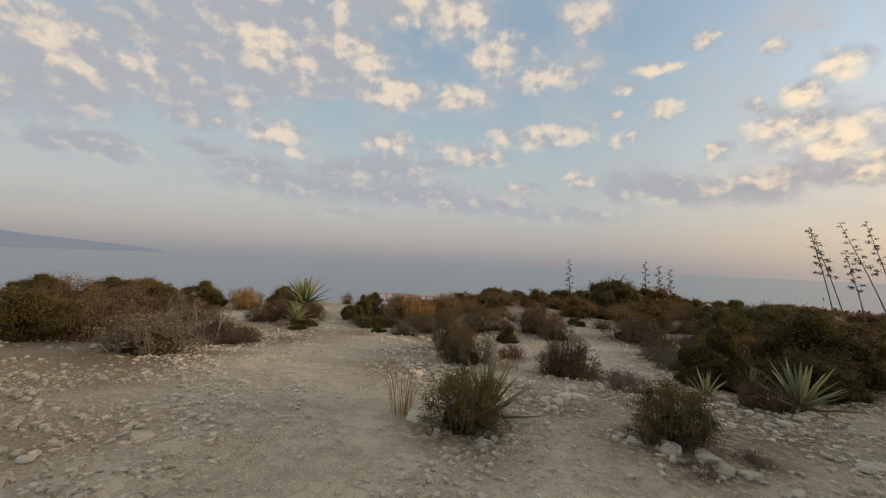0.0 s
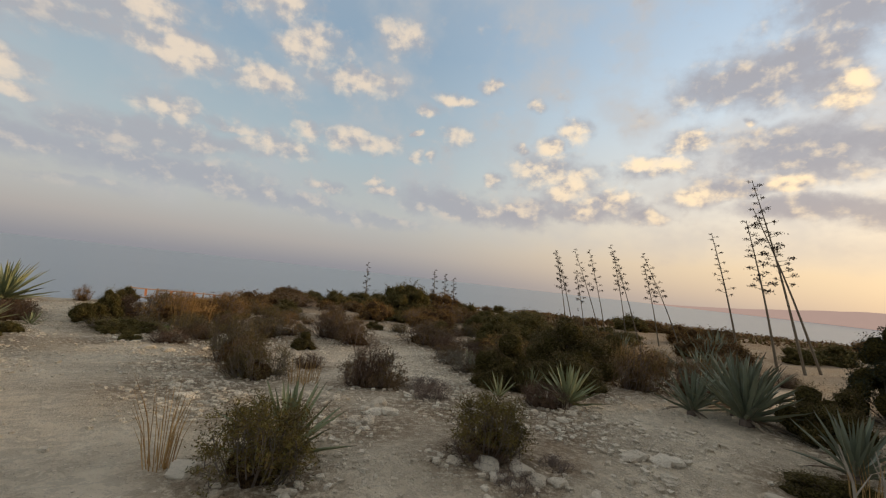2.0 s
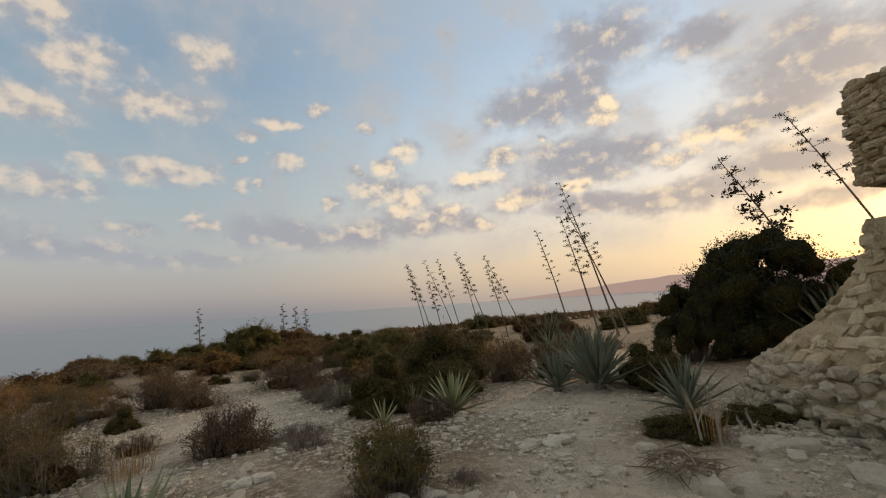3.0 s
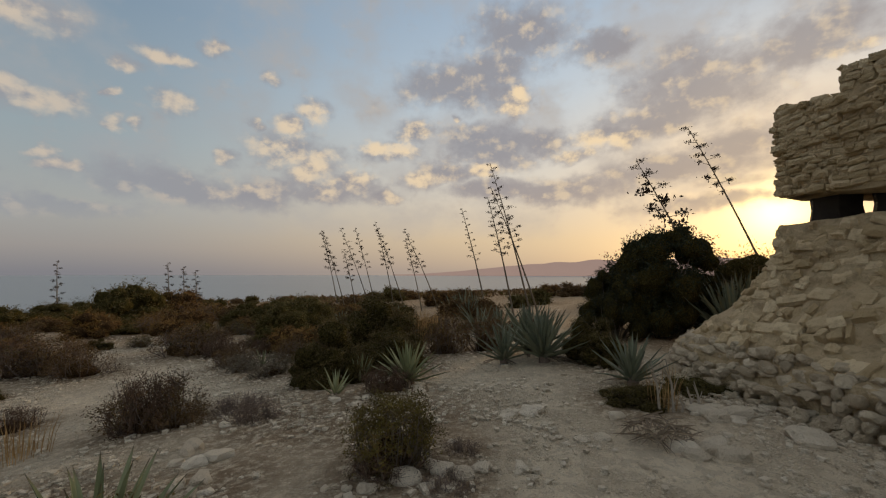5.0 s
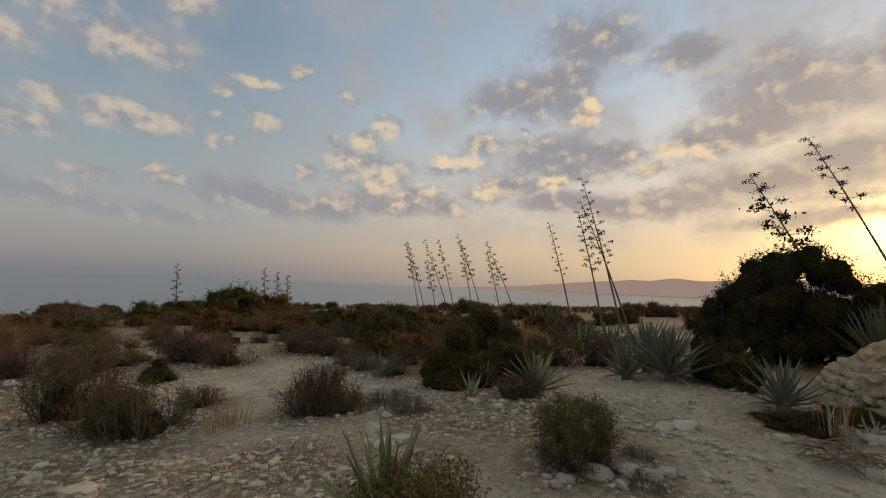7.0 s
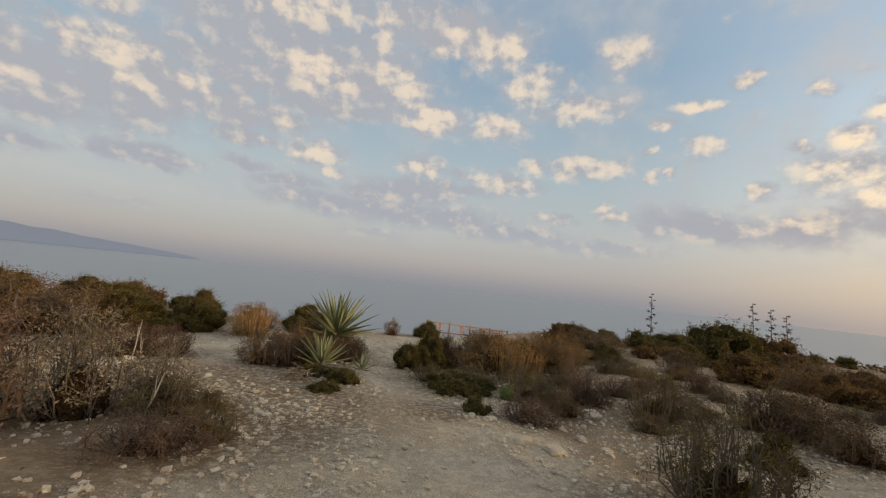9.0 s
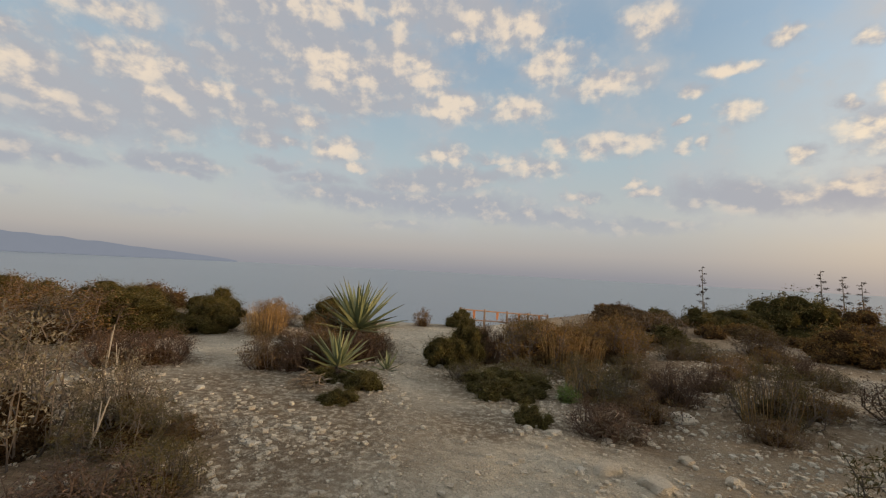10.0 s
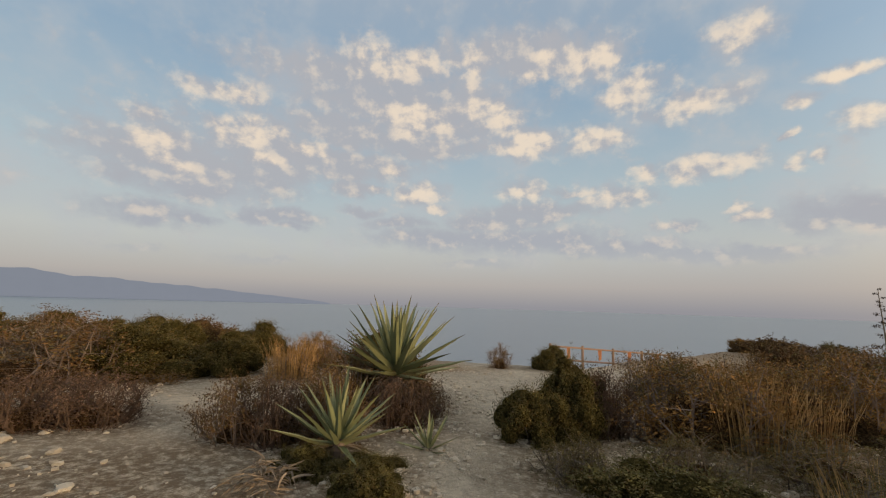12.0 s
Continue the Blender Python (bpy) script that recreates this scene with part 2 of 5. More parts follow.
def earth_material():
    m, k, b = material("pale_limestone_earth", 0.95, 0.2)
    p = k.n("ShaderNodeNewGeometry").outputs["Position"]
    big = k.noise(p, 0.45, 4, 0.6)
    mid = k.noise(p, 2.3, 6, 0.65)
    fine = k.noise(p, 17, 5, 0.7)
    grit = k.noise(p, 70, 3, 0.7)
    dust = k.mix(mid, (0.63, 0.515, 0.36), (0.90, 0.775, 0.585))
    soil = k.mix(fine, (0.30, 0.205, 0.115), (0.56, 0.42, 0.275))
    wear = n_att(k, "worn")
    litter = n_att(k, "litter")
    f = k.math("ADD", k.math("MULTIPLY", k.math("SUBTRACT", big, 0.5), 2.0), k.math("MULTIPLY", wear, 1.05))
    f = k.math("ADD", f, k.math("MULTIPLY", k.math("SUBTRACT", fine, 0.5), 1.0))
    col = k.mix(k.remap(f, 0.15, 0.80), soil, dust)
    col = k.mix(k.remap(grit, 0.58, 0.70, 0, 0.55), col, (0.74, 0.66, 0.53))
    col = k.mix(k.remap(k.noise(p, 38, 3, 0.7), 0.60, 0.72, 0, 0.6), col, (0.20, 0.165, 0.125))
    crack = k.remap(k.noise(p, 6.0, 8, 0.75, 0.8), 0.47, 0.53)
    col = k.mix(k.math("MULTIPLY", k.remap(crack, 0.0, 0.5, 0.28, 0.0), 1.0), col, (0.24, 0.19, 0.14))
    cells = k.n("ShaderNodeTexVoronoi")
    cells.inputs["Scale"].default_value = 27.0
    k.put(cells.inputs["Vector"], k.vec("ADD", p, k.vec("MULTIPLY", k.noise(p, 20, 2, color=True), (0.03, 0.03, 0.03))))
    chip = k.remap(cells.outputs["Distance"], 0.18, 0.48, 1.0, 0.0)
    tone = k.vec("DOT_PRODUCT", cells.outputs["Color"], (0.6, 0.4, 0.0))
    strewn = k.remap(k.noise(p, 0.9, 6, 0.65), 0.40, 0.60, 0.15, 1.0)
    col = k.mix(k.math("MULTIPLY", k.math("SUBTRACT", 1.0, chip), k.math("MULTIPLY", strewn, 0.30)), col, (0.34, 0.25, 0.155))
    col = k.mix(k.math("MULTIPLY", k.math("MULTIPLY", chip, strewn), 0.7), col, k.mix(tone, (0.50, 0.385, 0.25), (0.95, 0.84, 0.665)))
    scrap = k.math("MULTIPLY", litter, k.remap(k.noise(p, 11, 6, 0.75), 0.36, 0.56))
    col = k.mix(k.math("MULTIPLY", scrap, 0.85), col, k.mix(grit, (0.115, 0.072, 0.038), (0.27, 0.18, 0.10)))
    k.put(b.inputs["Base Color"], col)
    h = k.math("ADD", k.math("MULTIPLY", fine, 1.1), k.math("ADD", k.math("MULTIPLY", grit, 0.3), k.math("MULTIPLY", mid, 1.0)))
    h = k.math("ADD", h, k.math("MULTIPLY", k.math("MULTIPLY", chip, strewn), 0.45))
    relief(k, b, h, 1.0, 0.06)
    return m


def n_att(k, name):
    a = k.n("ShaderNodeAttribute")
    a.attribute_name = name
    return a.outputs["Fac"]


def sea_material():
    m, k, b = material("hazy_sea", 0.28, 0.5)
    p = k.n("ShaderNodeNewGeometry").outputs["Position"]
    k.put(b.inputs["Base Color"], k.mix(k.noise(p, 0.004, 3), (0.16, 0.20, 0.24), (0.21, 0.25, 0.29)))
    relief(k, b, k.noise(p, 0.25, 4, 0.6), 0.35, 1.0)
    return m


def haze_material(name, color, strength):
    """Far land seen through sea haze: the haze is painted in as emission over a black, unlit base."""
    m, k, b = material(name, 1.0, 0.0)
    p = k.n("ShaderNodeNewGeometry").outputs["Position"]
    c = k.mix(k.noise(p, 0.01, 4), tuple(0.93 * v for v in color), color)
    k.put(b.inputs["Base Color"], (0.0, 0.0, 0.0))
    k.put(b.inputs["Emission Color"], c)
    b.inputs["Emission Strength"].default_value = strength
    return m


# ---------------------------------------------------------------- mesh helpers
def mesh_object(name, verts, faces, mat, parent=None):
    me = bpy.data.meshes.new(name)
    me.from_pydata(verts, [], faces)
    me.update()
    me.materials.append(mat)
    ob = new(name, me)
    if parent is not None:
        ob.parent = parent
    return ob


def smooth(a, b, x):
    u = min(1.0, max(0.0, (x - a) / (b - a)))
    return u * u * (3 - 2 * u)


def terrain(x, y):
    """Height of the bare headland, without its small bumps."""
    s = 0.088 - 0.0015 * min(28, max(-12, x))
    k = smooth(4, 13, x)
    yy = max(0.0, y - 3.8) * 1.22
    flat = min(yy, 8) + max(0.0, min(yy, 14) - 8) * 0.25 + max(0.0, yy - 14) * 0.12
    z = -s * (flat * (1 - k) + yy * k)
    if x > 30:
        z -= 0.02 * (x - 30)
    lim = 25 + max(0.0, min(x, 20) + 4) * 1.7 + max(0.0, x - 20) * 0.25
    d = (y - lim) * 0.75
    if x > 170:
        d = max(d, x - 170)
    if x < -45:
        d = max(d, -45 - x)
    if y < -120:
        d = max(d, -120 - y)
    if d > -2:
        z -= 0.5 * (math.sqrt((d + 2) ** 2 + 4) - 2)
    return max(z, -45.0)


def path_distance(x, y):
    """Distance from the trodden ways."""
    ways = (((0, -3), (-1.5, 6)), ((-1.5, 6), (-3.2, 12)), ((-3.2, 12), (-4.6, 19)), ((-4.6, 19), (-5, 25)), ((1, 1), (2.2, 8)), ((2.2, 8), (4.5, 15)), ((1, 1), (5, 3)), ((5, 3), (9, 6)), ((-4.0, 12.4), (-7.4, 13.8)), ((-7.4, 13.8), (-10.2, 18.5)))
    best = 99.0
    for (ax, ay), (bx, by) in ways:
        ux, uy = bx - ax, by - ay
        u = max(0.0, min(1.0, ((x - ax) * ux + (y - ay) * uy) / (ux * ux + uy * uy)))
        best = min(best, math.hypot(x - ax - u * ux, y - ay - u * uy))
    return best


def ground_z(x, y):
    z = terrain(x, y)
    r = math.hypot(x, y - 8)
    if r < 60:
        z += 0.10 * (noise.noise((x * 0.45, y * 0.45, 3.1))) * smooth(0.5, 2.5, path_distance(x, y))
        z += 0.035 * noise.noise((x * 1.7, y * 1.7, 7.7)) + 0.022 * noise.noise((x * 4.1, y * 4.1, 2.2))
    elif r < 1500:
        z += 0.8 * noise.noise((x * 0.05, y * 0.05, 1.3)) * smooth(60, 90, r)
    return z


def spread(n, near, far):
    """n + 1 coordinates each way from zero, close together at first and wide apart at last."""
    b = math.asinh(far / near)
    return [near * math.sinh(b * i / n) for i in range(-n, n + 1)]


def build_ground():
    xs = spread(185, 3.6, 4900)
    ys = [v + 7 for v in spread(185, 3.6, 4900)]
    n = len(xs)
    verts, worn = [], []
    for yv in ys:
        for xv in xs:
            verts.append((xv, yv, ground_z(xv, yv)))
            worn.append(1.0 - smooth(0.6, 3.6, path_distance(xv, yv) + 1.0 * noise.noise((xv * 0.6, yv * 0.6, 0)))) if abs(xv) < 80 and abs(yv) < 80 else worn.append(0.0)
    faces = [(j * n + i, j * n + i + 1, (j + 1) * n + i + 1, (j + 1) * n + i) for j in range(n - 1) for i in range(n - 1)]
    ob = mesh_object("ground", verts, faces, earth_material())
    at = ob.data.attributes.new("worn", "FLOAT", "POINT")
    at.data.foreach_set("value", worn)
    for p in ob.data.polygons:
        p.use_smooth = True
    tagged(ob, "pale dusty limestone earth with worn footpaths and gravel", "ground", kind="structure")
    return ob


def strew_litter(ob, bushes):
    """Dead leaves and brown soil gather under the bushes and out in the scrub."""
    n = len(ob.data.vertices)
    co = np.empty(n * 3)
    ob.data.vertices.foreach_get("co", co)
    co = co.reshape(n, 3)
    value = np.clip((np.hypot(co[:, 0] - 1, co[:, 1] - 8) - 20) / 14, 0, 1)
    close = np.where(np.hypot(co[:, 0], co[:, 1] - 12) < 45)[0]
    for x, y, w in bushes:
        d = np.hypot(co[close, 0] - x, co[close, 1] - y) / w
        value[close] = np.maximum(value[close], np.clip((1.0 - d) / 0.55, 0, 1))
    at = ob.data.attributes.new("litter", "FLOAT", "POINT")
    at.data.foreach_set("value", value)


def build_sea():
    n = 96
    verts = [(0, 0, -30.0)] + [(4850 * math.cos(2 * math.pi * i / n), 4850 * math.sin(2 * math.pi * i / n), -30.0) for i in range(n)]
    faces = [(0, 1 + i, 1 + (i + 1) % n) for i in range(n)]
    tagged(mesh_object("water", verts, faces, sea_material()), "calm grey-blue sea fading into evening haze", "sea", kind="structure")


def build_far_land(name, label, az0, az1, peak, dist, color, strength, seed, shape):
    """A far range of hills as a ridge with a sloping front."""
    n = 120
    verts, faces = [], []
    for i in range(n + 1):
        u = i / n
        a = radians(az0 + (az1 - az0) * u)
        h = peak * shape(u) * (1 + 0.22 * noise.noise((u * 9, seed, 0)) + 0.10 * noise.noise((u * 30, seed, 2)))
        x, y = math.sin(a), math.cos(a)
        for r, z in ((dist, -31.0), (dist + 40, -31 + (h + 12) * 0.6), (dist + 90, -19 + h), (dist + 200, -31)):
            verts.append((x * r, y * r, z))
    for i in range(n):
        for j in range(3):
            q = i * 4 + j
            faces.append((q, q + 4, q + 5, q + 1))
    ob = mesh_object(name, verts, faces, haze_material(name + "_haze", color, strength))
    tagged(ob, label, "far coast", kind="structure")


GROUND = build_ground()
build_sea()
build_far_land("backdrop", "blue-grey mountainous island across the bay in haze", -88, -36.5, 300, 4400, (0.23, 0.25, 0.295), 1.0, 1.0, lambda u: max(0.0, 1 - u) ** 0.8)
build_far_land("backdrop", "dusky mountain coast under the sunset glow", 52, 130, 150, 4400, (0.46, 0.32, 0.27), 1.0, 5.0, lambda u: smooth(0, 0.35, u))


# ---------------------------------------------------------------- materials of plants and stone
def leaf_material(name, low, high, odd=None, rough=0.7):
    """Foliage whose leaves differ one from another."""
    m, k, b = material(name, rough, 0.25)
    isl = k.n("ShaderNodeNewGeometry").outputs["Random Per Island"]
    ob = k.n("ShaderNodeObjectInfo").outputs["Random"]
    col = k.mix(isl, low, high)
    if odd:
        col = k.mix(k.remap(k.math("FRACT", k.math("MULTIPLY", isl, 17.3)), 0.62, 0.9, 0.0, 0.85), col, odd)
    p = k.n("ShaderNodeNewGeometry").outputs["Position"]
    col = k.mix(k.remap(k.noise(p, 2.2, 2), 0.35, 0.7, 0.0, 0.5), col, tuple(0.55 * v for v in low))
    col = k.mix(k.math("MULTIPLY", ob, 0.35), col, tuple(0.6 * (a + c) for a, c in zip(low, (0.06, 0.04, 0.02))))
    tuft = k.noise(p, 6.5, 2)
    col = k.mix(k.remap(tuft, 0.5, 0.75, 0.0, 0.55), col, tuple(1.7 * v for v in high))
    k.put(b.inputs["Base Color"], col)
    return m


def bark_material(name, low, high):
    m, k, b = material(name, 0.9, 0.2)
    p = k.n("ShaderNodeTexCoord").outputs["Object"]
    k.put(b.inputs["Base Color"], k.mix(k.noise(p, 14, 4), low, high))
    relief(k, b, k.noise(p, 40, 3), 0.5, 0.01)
    return m


def stone_material(name, low, high, stain):
    m, k, b = material(name, 0.93, 0.2)
    p = k.n("ShaderNodeNewGeometry").outputs["Position"]
    ob = k.n("ShaderNodeObjectInfo").outputs["Random"]
    isl = k.n("ShaderNodeNewGeometry").outputs["Random Per Island"]
    r = k.math("FRACT", k.math("ADD", ob, isl))
    col = k.mix(r, low, high)
    col = k.mix(k.remap(k.noise(p, 7, 5, 0.65), 0.42, 0.72, 0, 0.75), col, stain)
    col = k.mix(k.remap(k.noise(p, 45, 4, 0.7), 0.55, 0.75, 0, 0.5), col, tuple(0.5 * v for v in stain))
    k.put(b.inputs["Base Color"], col)
    relief(k, b, k.math("ADD", k.noise(p, 16, 7, 0.75), k.math("MULTIPLY", k.noise(p, 80, 3), 0.3)), 1.0, 0.06)
    return m


GREEN = leaf_material("lentisk_leaves", (0.066, 0.058, 0.017), (0.185, 0.150, 0.042), (0.25, 0.145, 0.04))
BROWN = leaf_material("brown_scrub_leaves", (0.100, 0.053, 0.021), (0.225, 0.128, 0.050), (0.125, 0.108, 0.026))
ORANGE = leaf_material("rusty_scrub_leaves", (0.165, 0.080, 0.019), (0.35, 0.185, 0.050), (0.16, 0.135, 0.038))
GREY = leaf_material("grey_scrub_leaves", (0.13, 0.105, 0.070), (0.28, 0.235, 0.165), (0.10, 0.085, 0.035))
DRY = leaf_material("dry_scrub_leaves", (0.13, 0.085, 0.060), (0.25, 0.18, 0.135), (0.10, 0.07, 0.05))
PURPLE = leaf_material("thyme_leaves", (0.095, 0.055, 0.038), (0.21, 0.125, 0.080), (0.085, 0.064, 0.026))
OLIVE = leaf_material("rockrose_leaves", (0.065, 0.052, 0.014), (0.165, 0.128, 0.037), (0.22, 0.130, 0.042))
DUSK = leaf_material("mastic_leaves", (0.060, 0.048, 0.018), (0.16, 0.125, 0.042), (0.19, 0.110, 0.040))
MYRTLE = leaf_material("myrtle_leaves", (0.080, 0.062, 0.014), (0.21, 0.160, 0.038), (0.20, 0.115, 0.038))
LOW = leaf_material("low_herb_leaves", (0.075, 0.070, 0.018), (0.18, 0.15, 0.045), (0.17, 0.10, 0.04))
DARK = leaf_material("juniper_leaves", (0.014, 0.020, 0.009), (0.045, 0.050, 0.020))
BRIGHT = leaf_material("spurge_leaves", (0.11, 0.16, 0.03), (0.20, 0.26, 0.06))
STRAW = leaf_material("dry_grass_blades", (0.36, 0.20, 0.065), (0.62, 0.40, 0.17))
BARK = bark_material("grey_bark", (0.09, 0.07, 0.055), (0.22, 0.175, 0.14))
TWIG = bark_material("dry_twigs", (0.10, 0.07, 0.055), (0.26, 0.20, 0.16))
TWIG_DARK = bark_material("dark_twigs", (0.055, 0.036, 0.025), (0.16, 0.105, 0.072))
STALK = bark_material("agave_stalk_bark", (0.11, 0.085, 0.06), (0.24, 0.19, 0.13))
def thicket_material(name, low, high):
    """The dense twiggy inside of a bush as a solid core, its inner shade put into the dark colour."""
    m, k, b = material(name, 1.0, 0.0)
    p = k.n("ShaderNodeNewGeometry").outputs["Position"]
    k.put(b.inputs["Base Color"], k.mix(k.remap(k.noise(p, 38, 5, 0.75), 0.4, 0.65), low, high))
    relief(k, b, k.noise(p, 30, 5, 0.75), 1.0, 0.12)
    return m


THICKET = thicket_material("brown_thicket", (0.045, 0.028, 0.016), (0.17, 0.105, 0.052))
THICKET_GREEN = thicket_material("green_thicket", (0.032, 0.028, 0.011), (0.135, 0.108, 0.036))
POD = leaf_material("seed_pods", (0.035, 0.026, 0.018), (0.09, 0.06, 0.04))
ROCK = stone_material("limestone_rock", (0.68, 0.57, 0.425), (0.95, 0.84, 0.67), (0.70, 0.60, 0.46))
WALL_STONE = stone_material("rubble_stone", (0.56, 0.42, 0.235), (0.92, 0.75, 0.49), (0.58, 0.43, 0.245))
MORTAR = stone_material("crumbling_mortar", (0.56, 0.425, 0.25), (0.68, 0.53, 0.33), (0.34, 0.25, 0.145))


def agave_material(name, low, high, edge):
    m, k, b = material(name, 0.5, 0.35)
    ob = k.n("ShaderNodeObjectInfo").outputs["Random"]
    p = k.n("ShaderNodeTexCoord").outputs["Object"]
    sep = k.n("ShaderNodeSeparateXYZ")
    k.link(p, sep.inputs[0])
    col = k.mix(ob, low, high)
    col = k.mix(k.remap(k.noise(p, 9, 4), 0.5, 0.8, 0, 0.5), col, edge)
    col = k.mix(k.remap(sep.outputs[0], 0.86, 1.0, 0, 0.8), col, (0.10, 0.06, 0.035))
    k.put(b.inputs["Base Color"], col)
    relief(k, b, k.noise(p, 30, 3), 0.15, 0.01)
    return m


AGAVE = agave_material("agave_leaf", (0.16, 0.18, 0.085), (0.30, 0.31, 0.16), (0.34, 0.31, 0.15))
AGAVE_BLUE = agave_material("blue_agave_leaf", (0.115, 0.130, 0.085), (0.20, 0.215, 0.14), (0.25, 0.225, 0.13))
AGAVE_DEAD = agave_material("withered_agave_leaf", (0.17, 0.125, 0.082), (0.35, 0.27, 0.185), (0.07, 0.05, 0.035))


# ---------------------------------------------------------------- plants
def thing(name, label, category, group=""):
    return tagged(new(name), label, category, group)


def tubes(paths, sides=3):
    """Verts and faces of tapered tubes; each path is a list of (point, radius)."""
    verts, faces = [], []
    for path in paths:
        start = len(verts)
        for i, (p, r) in enumerate(path):
            q = path[min(i + 1, len(path) - 1)][0] - path[max(i - 1, 0)][0]
            q = q.normalized() if q.length > 1e-6 else Vector((0, 0, 1))
            a = q.orthogonal().normalized()
            c = q.cross(a)
            for j in range(sides):
                t = 2 * math.pi * j / sides
                verts.append(p + (a * math.cos(t) + c * math.sin(t)) * r)
        for i in range(len(path) - 1):
            for j in range(sides):
                f = start + i * sides
                faces.append((f + j, f + (j + 1) % sides, f + sides + (j + 1) % sides, f + sides + j))
    return verts, faces


def leaves(points, size, rng, slim=0.42, lift=0.3):
    """Small folded leaves at the given points."""
    n = len(points)
    pts = np.array(points)
    ax = rng.normal(size=(n, 3))
    ax[:, 2] += lift
    ax /= np.linalg.norm(ax, axis=1)[:, None]
    sd = np.cross(ax, rng.normal(size=(n, 3)))
    sd /= np.linalg.norm(sd, axis=1)[:, None]
    ln = size * rng.uniform(0.6, 1.35, n)[:, None]
    up = np.cross(ax, sd)
    v = np.stack([pts, pts + ax * ln * 0.5 + sd * ln * slim * 0.5 + up * ln * 0.08, pts + ax * ln, pts + ax * ln * 0.5 - sd * ln * slim * 0.5 + up * ln * 0.08], 1).reshape(-1, 3)
    f = np.arange(4 * n).reshape(n, 4)
    return v.tolist(), f.tolist()


def shrub(name, label, leaf_mat, seed, height=0.7, stems=30, tips=5, per_tip=30, leaf=0.032, cloud=0.06, twig_mat=None, slim=0.42, bare=0.10, flat=1.0, core=0.56, core_mat=None, twig=0.16):
    """A bush one metre across: crooked stems from one base, side twigs, and leaves in tufts round their ends."""
    rng = np.random.default_rng(seed)
    paths, ends = [], []
    lumps = []
    for i in range(11):
        a, t = i * 2.4 + rng.uniform(-0.5, 0.5), math.sqrt((i + 0.4) / 11)
        r = 0.5 * rng.uniform(0.72, 1.05) * t
        lumps.append(Vector((math.cos(a) * r, math.sin(a) * r, height * (0.22 + 0.78 * math.sqrt(max(0.0, 1 - t ** 2.4))) * rng.uniform(0.74, 1.0))))
    for _ in range(stems):
        a = rng.uniform(0, 2 * math.pi)
        tilt = math.sqrt(rng.uniform(0.0, 1.0))
        reach = 0.48 * (0.9 + 0.3 * noise.noise((math.cos(a) * 1.3, math.sin(a) * 1.3, seed * 1.7)) + 0.14 * rng.uniform(-1, 1))
        top = Vector((math.cos(a) * reach * tilt, math.sin(a) * reach * tilt, height * (0.16 + 0.84 * math.sqrt(max(0.0, 1 - tilt ** 2.2 * flat))) * rng.uniform(0.75, 1.0)))
        near = min(lumps, key=lambda q: (q - top).length)
        top = top.lerp(near, rng.uniform(0.15, 0.65))
        foot = Vector((math.cos(a) * 0.24 * tilt, math.sin(a) * 0.24 * tilt, -0.04))
        mid = foot.lerp(top, 0.5) + Vector(rng.normal(0, 0.035, 3)) + Vector((math.cos(a), math.sin(a), -0.4)) * 0.06 * tilt
        paths.append([(foot, 0.010), (mid, 0.006), (top, 0.002)])
        for _ in range(tips):
            f = rng.uniform(bare, 1.0)
            root = foot.lerp(mid, f * 2) if f < 0.5 else mid.lerp(top, f * 2 - 1)
            end = root + Vector(rng.normal(0, 1, 3)).normalized() * rng.uniform(0.4 * twig, twig) + Vector((0, 0, 0.3 * twig))
            end.z = max(0.02, end.z)
            paths.append([(root, 0.004), (end, 0.0012)])
            ends.append(end)
        ends.append(top)
    # solid filler core, coloured dark for the shade among the twigs
    if core:
        inner = bmesh.new()
        bmesh.ops.create_icosphere(inner, subdivisions=3, radius=1.0)
        for q in inner.verts:
            d = q.co.normalized()
            k = core * (0.86 + (0.35 if core < 0.9 else 0.16) * noise.noise(d * 2.3 + Vector((seed, 0, 0))) + 0.12 * noise.noise(d * 6.0 + Vector((0, seed, 0))))
            q.co = Vector((d.x * 0.46 * k, d.y * 0.46 * k, max(-0.03, height * 0.92 * k * (d.z if core < 0.9 else min(d.z, 0.86) * 1.1))))
    ends = np.array([tuple(e) for e in ends])
    pts = np.repeat(ends, per_tip, axis=0) + rng.normal(0, cloud, (len(ends) * per_tip, 3)) * (1, 1, 0.75)
    pts[:, 2] = np.maximum(pts[:, 2], 0.01)
    base = thing(name, label, "shrub")
    v, f = tubes(paths)
    mesh_object("woody_stem", v, f, twig_mat or BARK, base)
    v, f = leaves(pts, leaf, rng, slim)
    mesh_object("foliage", v, f, leaf_mat, base)
    if core:
        me = bpy.data.meshes.new("inner_growth")
        inner.to_mesh(me)
        inner.free()
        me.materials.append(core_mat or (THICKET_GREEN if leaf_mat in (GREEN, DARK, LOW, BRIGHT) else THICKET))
        new("inner_growth", me).parent = base
    return base


